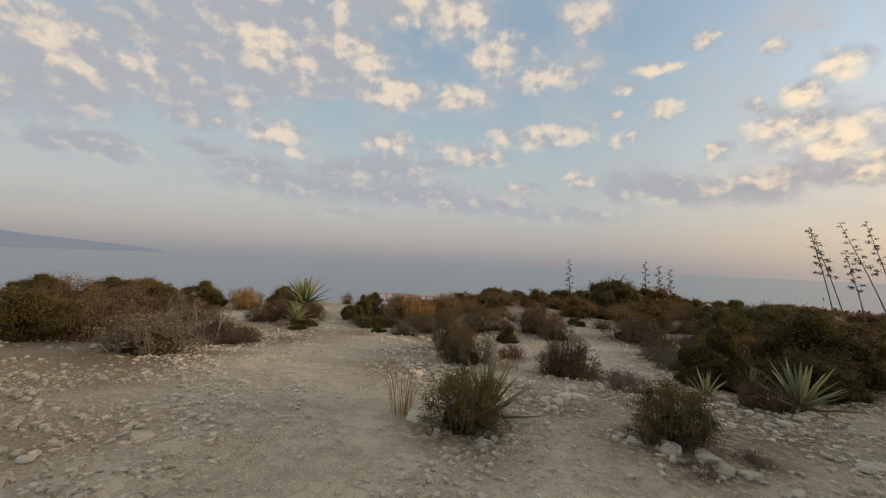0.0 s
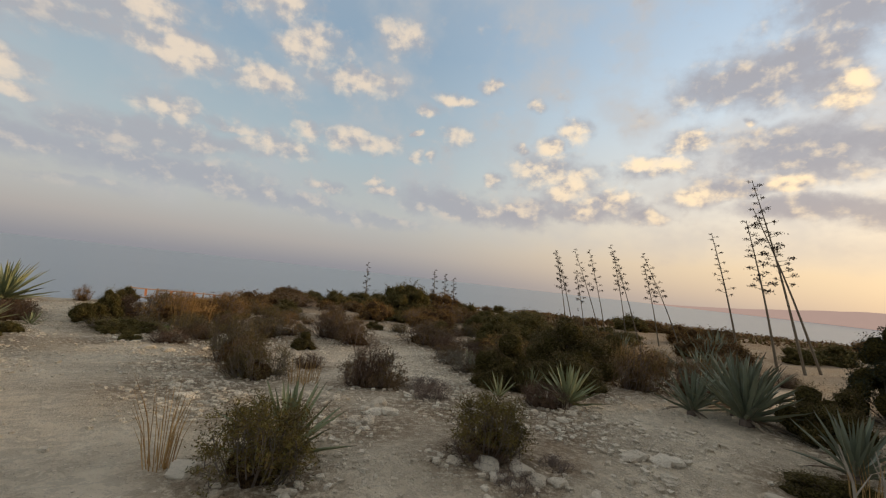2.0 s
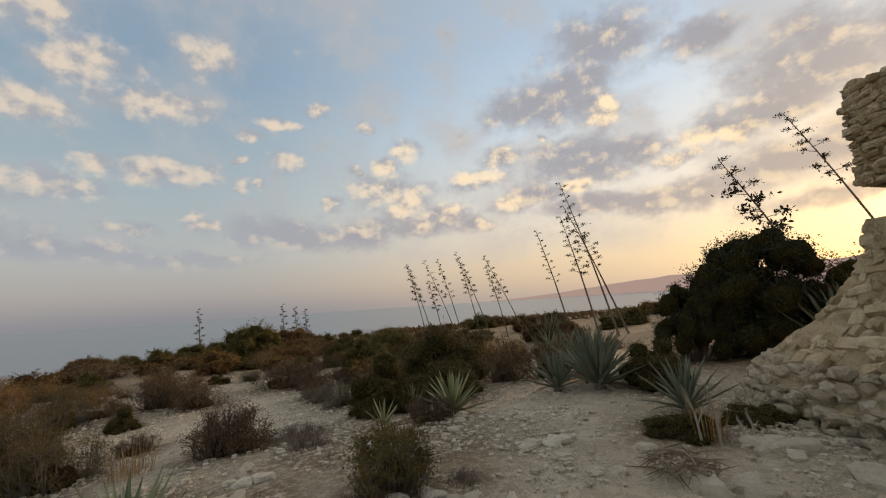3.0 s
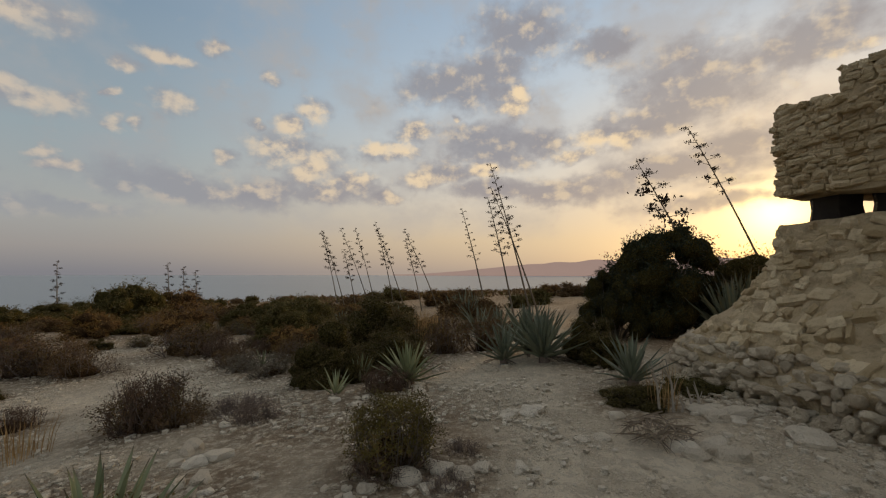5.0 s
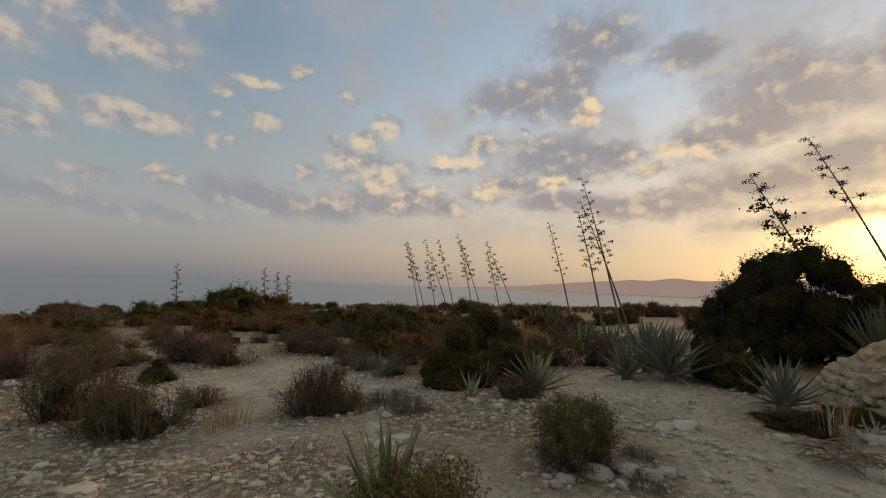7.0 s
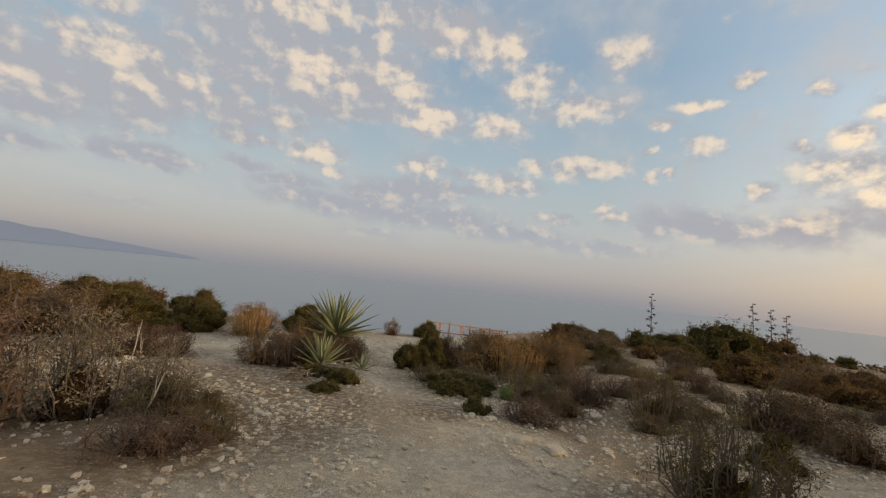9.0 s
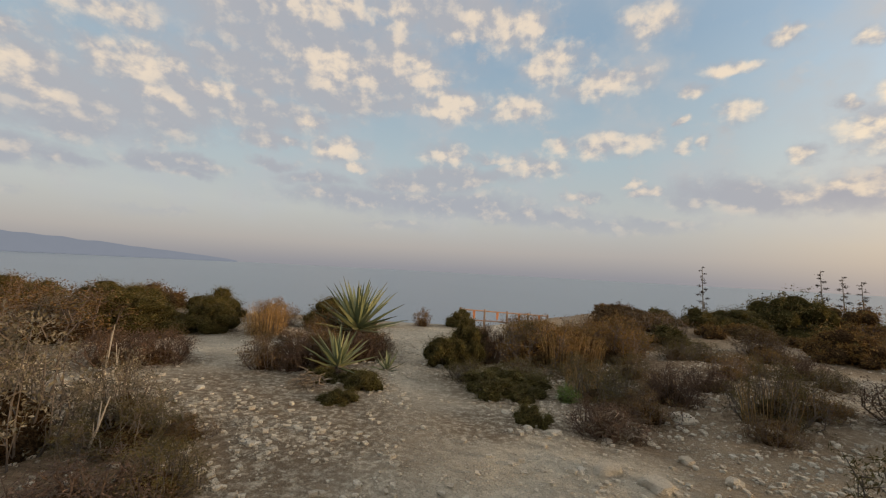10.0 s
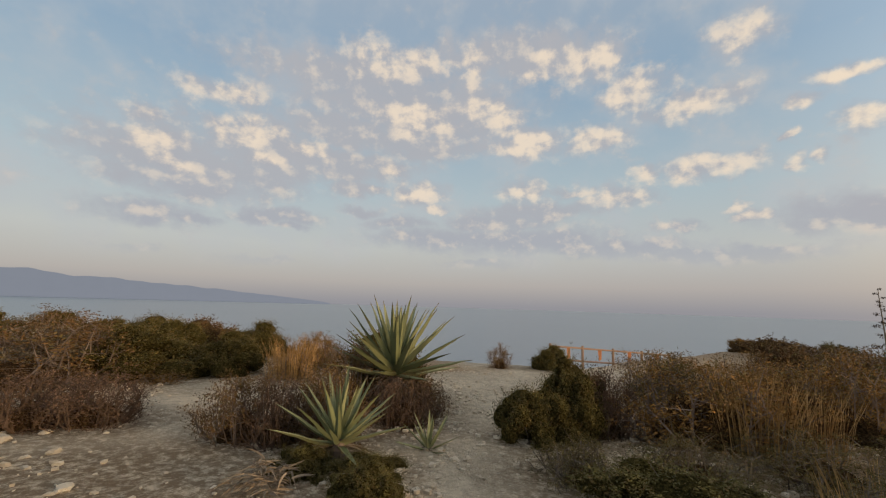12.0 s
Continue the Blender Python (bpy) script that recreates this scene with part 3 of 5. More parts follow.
def billow(name, label, leaf_mat, seed, height=0.6, lobes=18, per_lobe=480, leaf=0.03, slim=0.5, lobe=(0.12, 0.2), core_mat=None, sparse=0.12, ragged=(0.6, 1.12)):
    """A dense bush one metre across: rounded masses of leaves heaped on a solid twig-brown core painted dark for inner
    shade.
    """
    rng = np.random.default_rng(seed)
    centres = []
    for i in range(lobes):
        u = (i + 0.5) / lobes
        a = i * 2.39996 + rng.uniform(-0.35, 0.35)
        r = rng.uniform(*lobe)
        up = 1.0 - 0.92 * u
        out = math.sqrt(max(0.0, 1 - up * up))
        k = rng.uniform(*ragged)
        centres.append((Vector((math.cos(a) * out * (0.5 - 0.72 * r) * k, math.sin(a) * out * (0.5 - 0.72 * r) * k, max(0.05, (height - 0.8 * r) * up * k))), r))
    centres.append((Vector((0, 0, 0.35 * height)), 0.27))
    inner = bmesh.new()
    pts, paths = [], []
    for j, (c, r) in enumerate(centres):
        blob = bmesh.ops.create_icosphere(inner, subdivisions=2, radius=1.0)["verts"]
        for q in blob:
            d = q.co.normalized()
            q.co = c + d * r * (0.80 + 0.28 * noise.noise(d * 2.2 + Vector((seed, j, 0))))
            q.co.z = max(-0.03, q.co.z)
        d = rng.normal(size=(per_lobe, 3))
        d /= np.linalg.norm(d, axis=1)[:, None]
        lump = np.array([0.80 + 0.40 * noise.noise(Vector(v) * 2.2 + Vector((seed, j, 0))) + 0.16 * noise.noise(Vector(v) * 5.0 + Vector((j, seed, 0))) for v in d])
        p = np.array(c) + d * (r * lump * rng.uniform(0.88, 1.16 + sparse, per_lobe))[:, None]
        keep = p[:, 2] > 0.01
        for c2, r2 in centres:
            if c2 is not c:
                keep &= np.linalg.norm(p - np.array(c2), axis=1) > 0.8 * r2
        pts.append(p[keep])
        for _ in range(15):
            way = Vector(rng.normal(0, 1, 3)).normalized()
            way.z = abs(way.z)
            run = np.linspace(0.8, rng.uniform(1.15, 1.85), 14)
            sprig = np.array(c) + np.outer(run * r, np.array(way)) + rng.normal(0, 0.010, (14, 3))
            pts.append(sprig[sprig[:, 2] > 0.01])
        foot = Vector((c.x * 0.3, c.y * 0.3, -0.04))
        paths.append([(foot, 0.012), (foot.lerp(c, 0.5) + Vector(rng.normal(0, 0.02, 3)), 0.008), (c, 0.004)])
        for _ in range(3):
            e = c + Vector(rng.normal(0, 1, 3)).normalized() * r * rng.uniform(1.0, 1.25)
            e.z = max(0.02, e.z)
            paths.append([(c, 0.004), (e, 0.001)])
    base = thing(name, label, "shrub")
    v, f = tubes(paths)
    mesh_object("woody_stem", v, f, BARK, base)
    v, f = leaves(np.concatenate(pts), leaf, rng, slim, 0.5)
    mesh_object("foliage", v, f, leaf_mat, base)
    me = bpy.data.meshes.new("inner_growth")
    inner.to_mesh(me)
    inner.free()
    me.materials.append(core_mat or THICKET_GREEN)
    tagged(new("inner_growth", me), kind="stuff").parent = base
    return base


def placed(x, y, w, h, proto_h, turn, sink=0.03):
    m = Matrix.Translation((x, y, ground_z(x, y) - sink)) @ Matrix.Rotation(turn, 4, "Z")
    return m @ Matrix.Diagonal((w, w, h / proto_h, 1))


rnd = random.Random(4)
KINDS = {}


def kind(key, name, label, mat, count=3, height=0.7, form=shrub, **args):
    KINDS[key] = (height, [form(name, label, mat, 31 * len(KINDS) + i + 1, height=height, **args) for i in range(count)], [False] * count)


kind("green", "lentisk_bush", "rounded dark green evergreen bush on stony ground", GREEN, 3, 0.7, billow, leaf=0.019, per_lobe=850)
kind("brown", "scrub_bush", "brownish half-dry scrub bush on dusty ground", BROWN, 3, 0.6, stems=46, tips=7, per_tip=17, leaf=0.025, cloud=0.03, twig_mat=TWIG, core=0.5)
kind("purple", "thyme_bush", "purplish-brown dry twiggy bush on gravelly soil", PURPLE, 3, 0.6, stems=60, tips=8, per_tip=11, leaf=0.021, cloud=0.03, twig_mat=TWIG_DARK, core=0.5)
kind("orange", "heath_bush", "rusty orange-brown heath bush on dusty ground", ORANGE, 3, 0.65, stems=46, tips=7, per_tip=17, leaf=0.026, cloud=0.03, slim=0.3, twig_mat=TWIG, core=0.5)
kind("olive", "rockrose_bush", "olive-green feathery bush with straw-coloured tips", OLIVE, 3, 0.65, stems=52, tips=7, per_tip=18, leaf=0.028, cloud=0.03, slim=0.22, core=0.5)
kind("grey", "everlasting_bush", "grey-leaved bush with pale dry flower heads", GREY, 2, 0.75, stems=40, tips=7, per_tip=17, leaf=0.026, cloud=0.03, core=0.5)
kind("dry", "dead_bush", "leafless dry twiggy bush on gravelly soil", DRY, 3, 0.6, stems=52, tips=9, per_tip=4, leaf=0.022, cloud=0.05, twig_mat=TWIG, core=0.0)
kind("low", "herb_cushion", "low yellow-green herb cushion on dusty ground", LOW, 2, 0.4, billow, lobes=22, lobe=(0.09, 0.14), per_lobe=420, leaf=0.022, slim=0.35)
kind("dark", "mastic_bush", "dense dark brown-green bush in shade", DUSK, 3, 0.75, billow, leaf=0.018, per_lobe=850, sparse=0.2)
kind("mound", "mastic_bush", "large dense green and rusty bush on the rise", GREEN, 2, 0.55, billow, lobes=34, lobe=(0.08, 0.14), per_lobe=230, leaf=0.018, ragged=(0.75, 1.08))
kind("rust_mound", "heath_bush", "large dense rusty heath bush on the rise", ORANGE, 1, 0.55, billow, lobes=34, lobe=(0.08, 0.14), per_lobe=230, leaf=0.018, core_mat=THICKET)
kind("rust", "heath_bush", "dense rusty heath bush with a rounded crown", ORANGE, 2, 0.6, billow, leaf=0.02, per_lobe=800, slim=0.35, core_mat=THICKET, sparse=0.15)
kind("near_green", "myrtle_bush", "compact yellow-green bush beside the footpath", MYRTLE, 2, 0.8, stems=64, tips=7, per_tip=20, leaf=0.032, cloud=0.034, bare=0.35, core=0.55, slim=0.34)
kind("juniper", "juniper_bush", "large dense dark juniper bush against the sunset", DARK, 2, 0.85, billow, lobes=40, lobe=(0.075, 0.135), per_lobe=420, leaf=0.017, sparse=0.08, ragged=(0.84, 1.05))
kind("far_brown", "scrub_bush", "small brownish scrub bush out on the headland", BROWN, 3, 0.6, billow, lobes=14, per_lobe=200, leaf=0.04, core_mat=THICKET, sparse=0.2)
kind("far_green", "lentisk_bush", "small dark green bush out on the headland", GREEN, 3, 0.65, billow, lobes=14, per_lobe=200, leaf=0.04)
kind("far_orange", "heath_bush", "small rusty heath bush out on the headland", ORANGE, 2, 0.6, billow, lobes=14, per_lobe=200, leaf=0.04, slim=0.3, core_mat=THICKET, sparse=0.2)
kind("bright", "spurge_bush", "small fresh bright green spurge plant", BRIGHT, 1, 0.6, stems=16, tips=4, per_tip=16, leaf=0.06)


def plant(key, x, y, w, h):
    height, protos, used = KINDS[key]
    i = rnd.randrange(len(protos))
    m = placed(x, y, w, h, height, rnd.uniform(0, 6.28))
    if not used[i]:
        used[i] = True
        protos[i].matrix_basis = m
        return protos[i]
    s = protos[i].scale
    return copy_thing(protos[i], m @ Matrix.Diagonal((1 / s.x, 1 / s.y, 1 / s.z, 1)))


# kind, x, y, width, height of each bush
PATH_BUSHES = [
    ("green", -4, 15.87, 0.9, 0.74), ("green", -3.63, 16.12, 0.88, 0.99), ("purple", -3.22, 16.41, 0.97, 0.88), ("olive", -2.36, 17.24, 1.66, 0.95), ("olive", -3.33, 14.84, 1.2, 0.37),
    ("olive", -2.43, 15.24, 1.29, 0.38), ("rust", -1.42, 17.51, 1.15, 0.88), ("orange", -0.5, 17.99, 1.46, 0.89), ("dark", -3.53, 16.67, 1.13, 0.76), ("low", -2.73, 14.35, 1.68, 0.33),
    ("orange", -2.15, 16.64, 2.24, 0.99), ("orange", -0.44, 17.57, 1.89, 0.98), ("olive", -1.28, 14.25, 1.53, 0.53), ("low", -2.41, 12.88, 0.59, 0.24), ("bright", -1.83, 14.08, 0.52, 0.24),
    ("purple", -0.31, 14.35, 0.97, 0.64), ("olive", 0.72, 13.72, 1.31, 0.85), ("orange", 0.53, 20.03, 1.72, 0.62), ("brown", 3.78, 19.8, 1.58, 0.71), ("olive", 1.88, 18.69, 1.47, 0.49),
]
BROW_BUSHES = [
    ("rust", -1.46, 17.52, 1.99, 0.9), ("brown", 2.56, 24.51, 3.05, 0.83), ("olive", -6.2, 10.91, 1.18, 0.42), ("brown", -5.76, 11.2, 0.56, 0.24), ("purple", -9.56, 13.79, 1.5, 0.69),
    ("purple", -8.98, 14.11, 1.33, 0.66), ("green", -12.24, 16.75, 2.58, 1.07), ("grey", -13.05, 15.43, 1.81, 1), ("green", -11.04, 17.93, 1.69, 0.91), ("orange", -11.22, 16.51, 1.33, 0.28),
    ("brown", -6.95, 14.43, 1.1, 0.74), ("purple", -6.5, 14.53, 1.08, 0.76), ("brown", -6.09, 14.73, 1.02, 0.79), ("purple", -5.68, 15.82, 1.21, 0.67), ("brown", -5.64, 16.25, 0.93, 0.59),
    ("low", -5.7, 13.98, 0.72, 0.22), ("low", -5.15, 14.13, 0.82, 0.18), ("brown", -6.73, 16.13, 1.47, 0.97), ("low", -4.99, 12.94, 0.63, 0.19), ("low", -4.93, 13.7, 0.68, 0.25),
]
SLOPE_BUSHES = [
    ("orange", -5.89, 21.99, 0.8, 0.63), ("orange", -9.47, 18.09, 1.32, 0.78), ("green", -6.5, 17.06, 1.48, 0.83), ("grey", -7.15, 10.62, 1.67, 1.32), ("grey", -6.66, 11.27, 1.08, 0.83),
    ("purple", -5.45, 9.8, 1.35, 0.34), ("olive", -5.25, 10.29, 0.9, 0.4), ("olive", 0.35, 8.29, 1.18, 0.68), ("olive", -0.08, 10.22, 1.33, 1.06), ("brown", 0.09, 8.85, 1.12, 0.6),
    ("dark", 1.54, 12.06, 0.71, 0.47), ("dark", -9.1, 8.5, 2.38, 1.16), ("purple", -8.17, 9.59, 2.88, 1.2), ("grey", -5.51, 7.27, 2.12, 0.81), ("rust", -2.09, 16.65, 1.17, 0.6),
    ("olive", -1.44, 15.68, 1.4, 0.46), ("olive", -0.06, 18.68, 1.73, 0.85), ("near_green", 0.19, 3.76, 0.81, 0.58), ("near_green", 2.07, 3.76, 0.75, 0.58), ("purple", 1.98, 3.72, 0.77, 0.19),
]
STONY_BUSHES = [
    ("dry", 2.02, 3.22, 0.47, 0.12), ("brown", 2.06, 7.16, 1.23, 0.57), ("dark", 3.99, 6.63, 0.95, 0.48), ("dry", 2.54, 6.07, 0.74, 0.26), ("brown", 5.64, 13.41, 2.45, 0.8),
    ("brown", 2.92, 13.85, 1.79, 0.83), ("green", 8.03, 12.66, 2.01, 1.13), ("green", 9.49, 12.88, 2.04, 1.18), ("grey", 4.75, 9.59, 0.93, 0.41), ("rust", 9.01, 19.9, 2.24, 1.03),
    ("purple", 1.9, 7.13, 0.85, 0.73), ("brown", 2.14, 6.87, 0.73, 0.32), ("dry", 2.78, 6.7, 0.93, 0.24), ("purple", 1.33, 9.19, 0.74, 0.35), ("purple", 2.66, 13.96, 1.72, 0.69),
]
SHADE_BUSHES = [
    ("brown", 3.17, 12.83, 1.48, 0.66), ("dark", 4.17, 6.67, 1.28, 0.91), ("dark", 6.53, 7.56, 2.05, 1.34), ("purple", 4.03, 5.35, 0.86, 0.38), ("brown", 6.93, 6.23, 1.24, 0.9),
    ("brown", 7.39, 5.48, 1.11, 0.75), ("dark", 4.62, 2.4, 0.89, 0.25), ("low", 5.52, 1.77, 0.93, 0.17), ("brown", 5.06, 10.48, 1.11, 0.49), ("grey", 4.62, 8.59, 1.01, 0.47),
    ("mound", 14.88, 20.19, 3.46, 1.28), ("dry", 2.56, 3.42, 0.43, 0.12), ("dark", 6.58, 3.2, 1.08, 0.73), ("dry", 6.24, 0.33, 1.11, 0.12),
]
HEADLAND_BUSHES = [
    ("green", -8.6, 20.4, 2.1, 0.95), ("green", 7, 28.5, 3.4, 1.2), ("green", -15.6, 19.6, 2.2, 1.25), ("green", -13.2, 20.9, 2.1, 1), ("green", -4.6, 22.5, 1.2, 0.65),
    ("green", 15, 25, 2.8, 1.3), ("brown", -12.8, 15.3, 3.6, 1.15), ("brown", -17, 17.6, 3, 1.15), ("orange", -10, 19.6, 1.5, 0.85), ("orange", 16.2, 32, 4.6, 1.6),
    ("orange", -11.7, 21.8, 1.4, 0.75), ("orange", -2.3, 19.3, 2, 0.85), ("orange", -0.7, 20, 2, 0.75), ("orange", 8.5, 22, 2.2, 0.9), ("orange", 14, 29, 2.4, 1.1),
    ("dark", 8.8, 9, 1.9, 1.1), ("rust_mound", 15.6, 34.6, 5, 2.5), ("mound", 12.4, 34, 6.2, 3.2), ("mound", 9.6, 33, 3.4, 1.7), ("far_brown", 5.6, 23.8, 1.5, 0.6),
]
OUTER_BUSHES = [
    ("far_orange", 7.8, 24.7, 1.4, 0.6), ("far_green", 7.2, 21.7, 1.4, 0.6), ("far_orange", 6.3, 30.2, 1.3, 0.5), ("far_green", 4.2, 29.6, 1.5, 0.6), ("mound", 11.9, 16.4, 3.9, 1.45),
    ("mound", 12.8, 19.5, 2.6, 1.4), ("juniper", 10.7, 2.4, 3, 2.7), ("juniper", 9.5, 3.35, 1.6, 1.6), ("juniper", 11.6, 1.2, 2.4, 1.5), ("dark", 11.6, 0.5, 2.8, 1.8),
]
BUSHES = PATH_BUSHES + BROW_BUSHES + SLOPE_BUSHES + STONY_BUSHES + SHADE_BUSHES + HEADLAND_BUSHES + OUTER_BUSHES
for key, x, y, w, h in BUSHES:
    plant(key, x, y, w, h)
TAKEN = [(x, y, w) for _, x, y, w, h in BUSHES]


def on_land(x, y):
    return terrain(x, y) > -8 and terrain(x, y + 1) - terrain(x, y) > -0.3


def scatter_bushes(count, x0, x1, y0, y1, keys, small, large):
    made = 0
    for _ in range(count * 6):
        if made >= count:
            break
        x, y = rnd.uniform(x0, x1), rnd.uniform(y0, y1)
        w = rnd.uniform(small, large)
        if not on_land(x, y) or path_distance(x, y) < 1.0 + w * 0.5 or any(math.hypot(x - a, y - b) < 0.32 * (w + c) for a, b, c in TAKEN):
            continue
        TAKEN.append((x, y, w))
        plant(rnd.choice(keys), x, y, w, w * rnd.uniform(0.36, 0.52))
        made += 1


scatter_bushes(44, 4.2, 12, 5.6, 17, ["brown", "purple", "dark", "olive", "purple"], 0.6, 1.5)
scatter_bushes(16, -4, 4, 12.5, 19, ["brown", "orange", "purple", "olive"], 0.5, 1.2)
scatter_bushes(38, 6.5, 24, 7, 30, ["far_brown", "far_orange", "far_green", "far_brown"], 1.0, 2.2)
scatter_bushes(28, 16, 50, 4, 60, ["far_brown", "far_green", "far_orange"], 1.6, 3.4)
scatter_bushes(18, -30, -11, 11, 23, ["far_brown", "far_green", "dark", "grey"], 1.4, 2.6)
scatter_bushes(14, -1, 8, 19, 34, ["far_brown", "far_orange", "far_green"], 1.0, 2.0)

# shrub forms that found no place
for _, protos, used in KINDS.values():
    for ob, placed_once in zip(protos, used):
        if not placed_once:
            for piece in list(ob.children_recursive) + [ob]:
                bpy.data.objects.remove(piece)


# brown soil and plant scraps on open ground, x, y, width
SCRAPS = [(-5.4, 11.3, 2.6), (-0.5, 7.4, 1.7), (0.4, 5.7, 1.2), (1.2, 4.9, 1.0), (-0.6, 9.6, 1.5), (-5.6, 12.6, 2.0), (-7.2, 12.4, 2.4), (-6.3, 13.2, 1.6), (-5.2, 11.9, 2.2), (-3.0, 12.6, 1.0), (3.0, 4.6, 1.5), (2.8, 5.6, 1.6)]
strew_litter(GROUND, TAKEN + SCRAPS)


def far_scrub(count, seed):
    """Scrub on the outer headland, too far to tell bush from bush."""
    rng = np.random.default_rng(seed)
    pts = []
    while len(pts) < count:
        x, y = rng.uniform(25, 175), rng.uniform(-60, 95)
        if math.hypot(x, y) > 42 and on_land(x, y):
            w = rng.uniform(0.5, 1.5)
            pts.append(rng.normal(0, 1, (26, 3)) * (0.5 * w, 0.5 * w, 0.16 * w) + (x, y, ground_z(x, y) + 0.22 * w))
    v, f = leaves(np.concatenate(pts), 0.42, rng, 0.6)
    tagged(mesh_object("far_scrub", v, f, BROWN), "distant dry brown-green scrub on the headland", "scrub", kind="stuff")


far_scrub(1300, 3)


def agave_leaf_mesh(name, mat, width, bend, seed):
    """A stiff channelled leaf along x, one metre long, with a spine at its end."""
    rng = random.Random(seed)
    verts, faces = [], []
    n = 7
    for i in range(n + 1):
        u = i / n
        w = width * (0.55 + 0.6 * math.sin(min(1.0, u * 1.6 + 0.15) * math.pi * 0.62)) * (1 - u ** 2.6) + 0.002
        z = bend * u * u + 0.01 * rng.uniform(-1, 1)
        t = 0.028 * (1 - u) + 0.003
        verts += [(u, -w / 2, z + w * 0.22), (u, 0, z), (u, w / 2, z + w * 0.22), (u, 0, z - t)]
    for i in range(n):
        a = i * 4
        for j in range(4):
            faces.append((a + j, a + (j + 1) % 4, a + 4 + (j + 1) % 4, a + 4 + j))
    me = bpy.data.meshes.new(name)
    me.from_pydata(verts, [], faces)
    me.materials.append(mat)
    me.update()
    return me


LEAF_SETS = {
    "pale": [agave_leaf_mesh("leaf", AGAVE, 0.085, b, i) for i, b in enumerate((0.02, -0.05, 0.05))],
    "blue": [agave_leaf_mesh("leaf", AGAVE_BLUE, 0.075, b, i + 9) for i, b in enumerate((0.04, -0.07, 0.08))],
    "dead": [agave_leaf_mesh("leaf", AGAVE_DEAD, 0.10, b, i + 5) for i, b in enumerate((-0.25, -0.4))],
}


def agave(x, y, radius, count, kinds="pale", lift=0.0, label="pale green agave rosette with stiff pointed leaves", dead=6, low=8.0):
    base = thing("agave", label, "agave", "agaves")
    base.matrix_basis = pose(x, y, ground_z(x, y) - 0.03, 0, 0, rnd.uniform(0, 360))
    core = [(Vector((0, 0, -0.05)), 0.07 * radius + 0.02), (Vector((0.02, 0, lift * 0.6 + 0.04)), 0.085 * radius + 0.02), (Vector((0, 0, lift + 0.12 * radius)), 0.05 * radius)]
    v, f = tubes([core], 8)
    mesh_object("trunk", v, f, TWIG, base)
    for i in range(count):
        u = i / count
        el = low + (84 - low) * u ** 0.9 + rnd.uniform(-5, 5)
        ln = radius * (0.92 + 0.16 * rnd.random()) * (1.0 if u < 0.8 else 0.85)
        ob = new("leaf", rnd.choice(LEAF_SETS[kinds]))
        ob.parent = base
        ob.matrix_basis = Matrix.Translation((0, 0, lift + 0.08 * radius * u)) @ Matrix.Rotation(i * 2.39996 + rnd.uniform(-0.15, 0.15), 4, "Z") @ Matrix.Rotation(-radians(el), 4, "Y") @ Matrix.Rotation(rnd.uniform(-0.25, 0.25), 4, "X") @ Matrix.Diagonal((ln, ln, ln, 1))
    for i in range(dead):
        ob = tagged(new("leaf", rnd.choice(LEAF_SETS["dead"])), "withered brown hanging leaf")
        ob.parent = base
        ln = radius * rnd.uniform(0.5, 0.85)
        ob.matrix_basis = Matrix.Translation((0, 0, lift * rnd.uniform(0.5, 0.9) + 0.05)) @ Matrix.Rotation(rnd.uniform(0, 6.28), 4, "Z") @ Matrix.Rotation(radians(rnd.uniform(0, 12) + (25 if lift > 0.3 else -4)), 4, "Y") @ Matrix.Diagonal((ln, ln, ln, 1))
    return base


# the tall agave beside the path and its two offsets
agave(-6.14, 16.45, 1.15, 56, lift=0.48, dead=34, low=4, label="tall pale agave rosette on a trunk of withered leaves")
agave(-5.63, 14.35, 0.72, 30, lift=0.15, dead=10)
agave(-4.95, 15.0, 0.42, 18, dead=4)
agave(4.4, 5.3, 0.62, 32, dead=8, lift=0.06)
agave(4.4, 6.2, 0.48, 14, dead=2, low=30)
agave(0.42, 4.2, 0.62, 26, dead=5, low=18)
agave(6.6, 21.5, 0.9, 20, dead=3, label="yellowing agave rosette among scrub")
agave(6.6, 15.0, 0.45, 14, dead=2)
agave(3.6, 5.9, 0.4, 10, dead=2, low=30)
agave(5.3, 9.8, 0.4, 10, dead=2, low=30)
for x, y, r, c in ((6.2, 3.9, 0.85, 60), (6.9, 4.4, 0.9, 50), (6.0, 4.5, 0.65, 34), (5.4, 2.5, 0.62, 34), (7.9, 5.4, 0.9, 22), (9.0, 6.4, 0.9, 20), (9.9, 1.1, 1.3, 46), (10.9, 0.9, 1.5, 50), (10.6, 0.2, 1.4, 40)):
    agave(x, y, r, c, "blue", label="blue-green agave clump with long stiff leaves", dead=4 if x < 9 else 0, lift=0.1, low=15)
for x, y, r in ((16.5, 10.3, 1.1), (14.6, 9.6, 1.0), (18.2, 12.4, 1.1), (12.5, 14.6, 0.9), (13.4, 12.2, 0.9), (20.5, 13.0, 1.2)):
    agave(x, y, r, 16, "blue", label="blue-green agave rosette among dry scrub", dead=2, low=20)


def pod_cluster_mesh(seed, n):
    rng = np.random.default_rng(seed)
    pts = rng.normal(0, 1, (n, 3)) * (0.085, 0.085, 0.035)
    v, f = leaves(pts, 0.085, rng, 0.55, 0.8)
    me = bpy.data.meshes.new("seed_cluster")
    me.from_pydata(v, [], f)
    me.materials.append(POD)
    return me


PODS = [pod_cluster_mesh(i, 46) for i in range(4)]


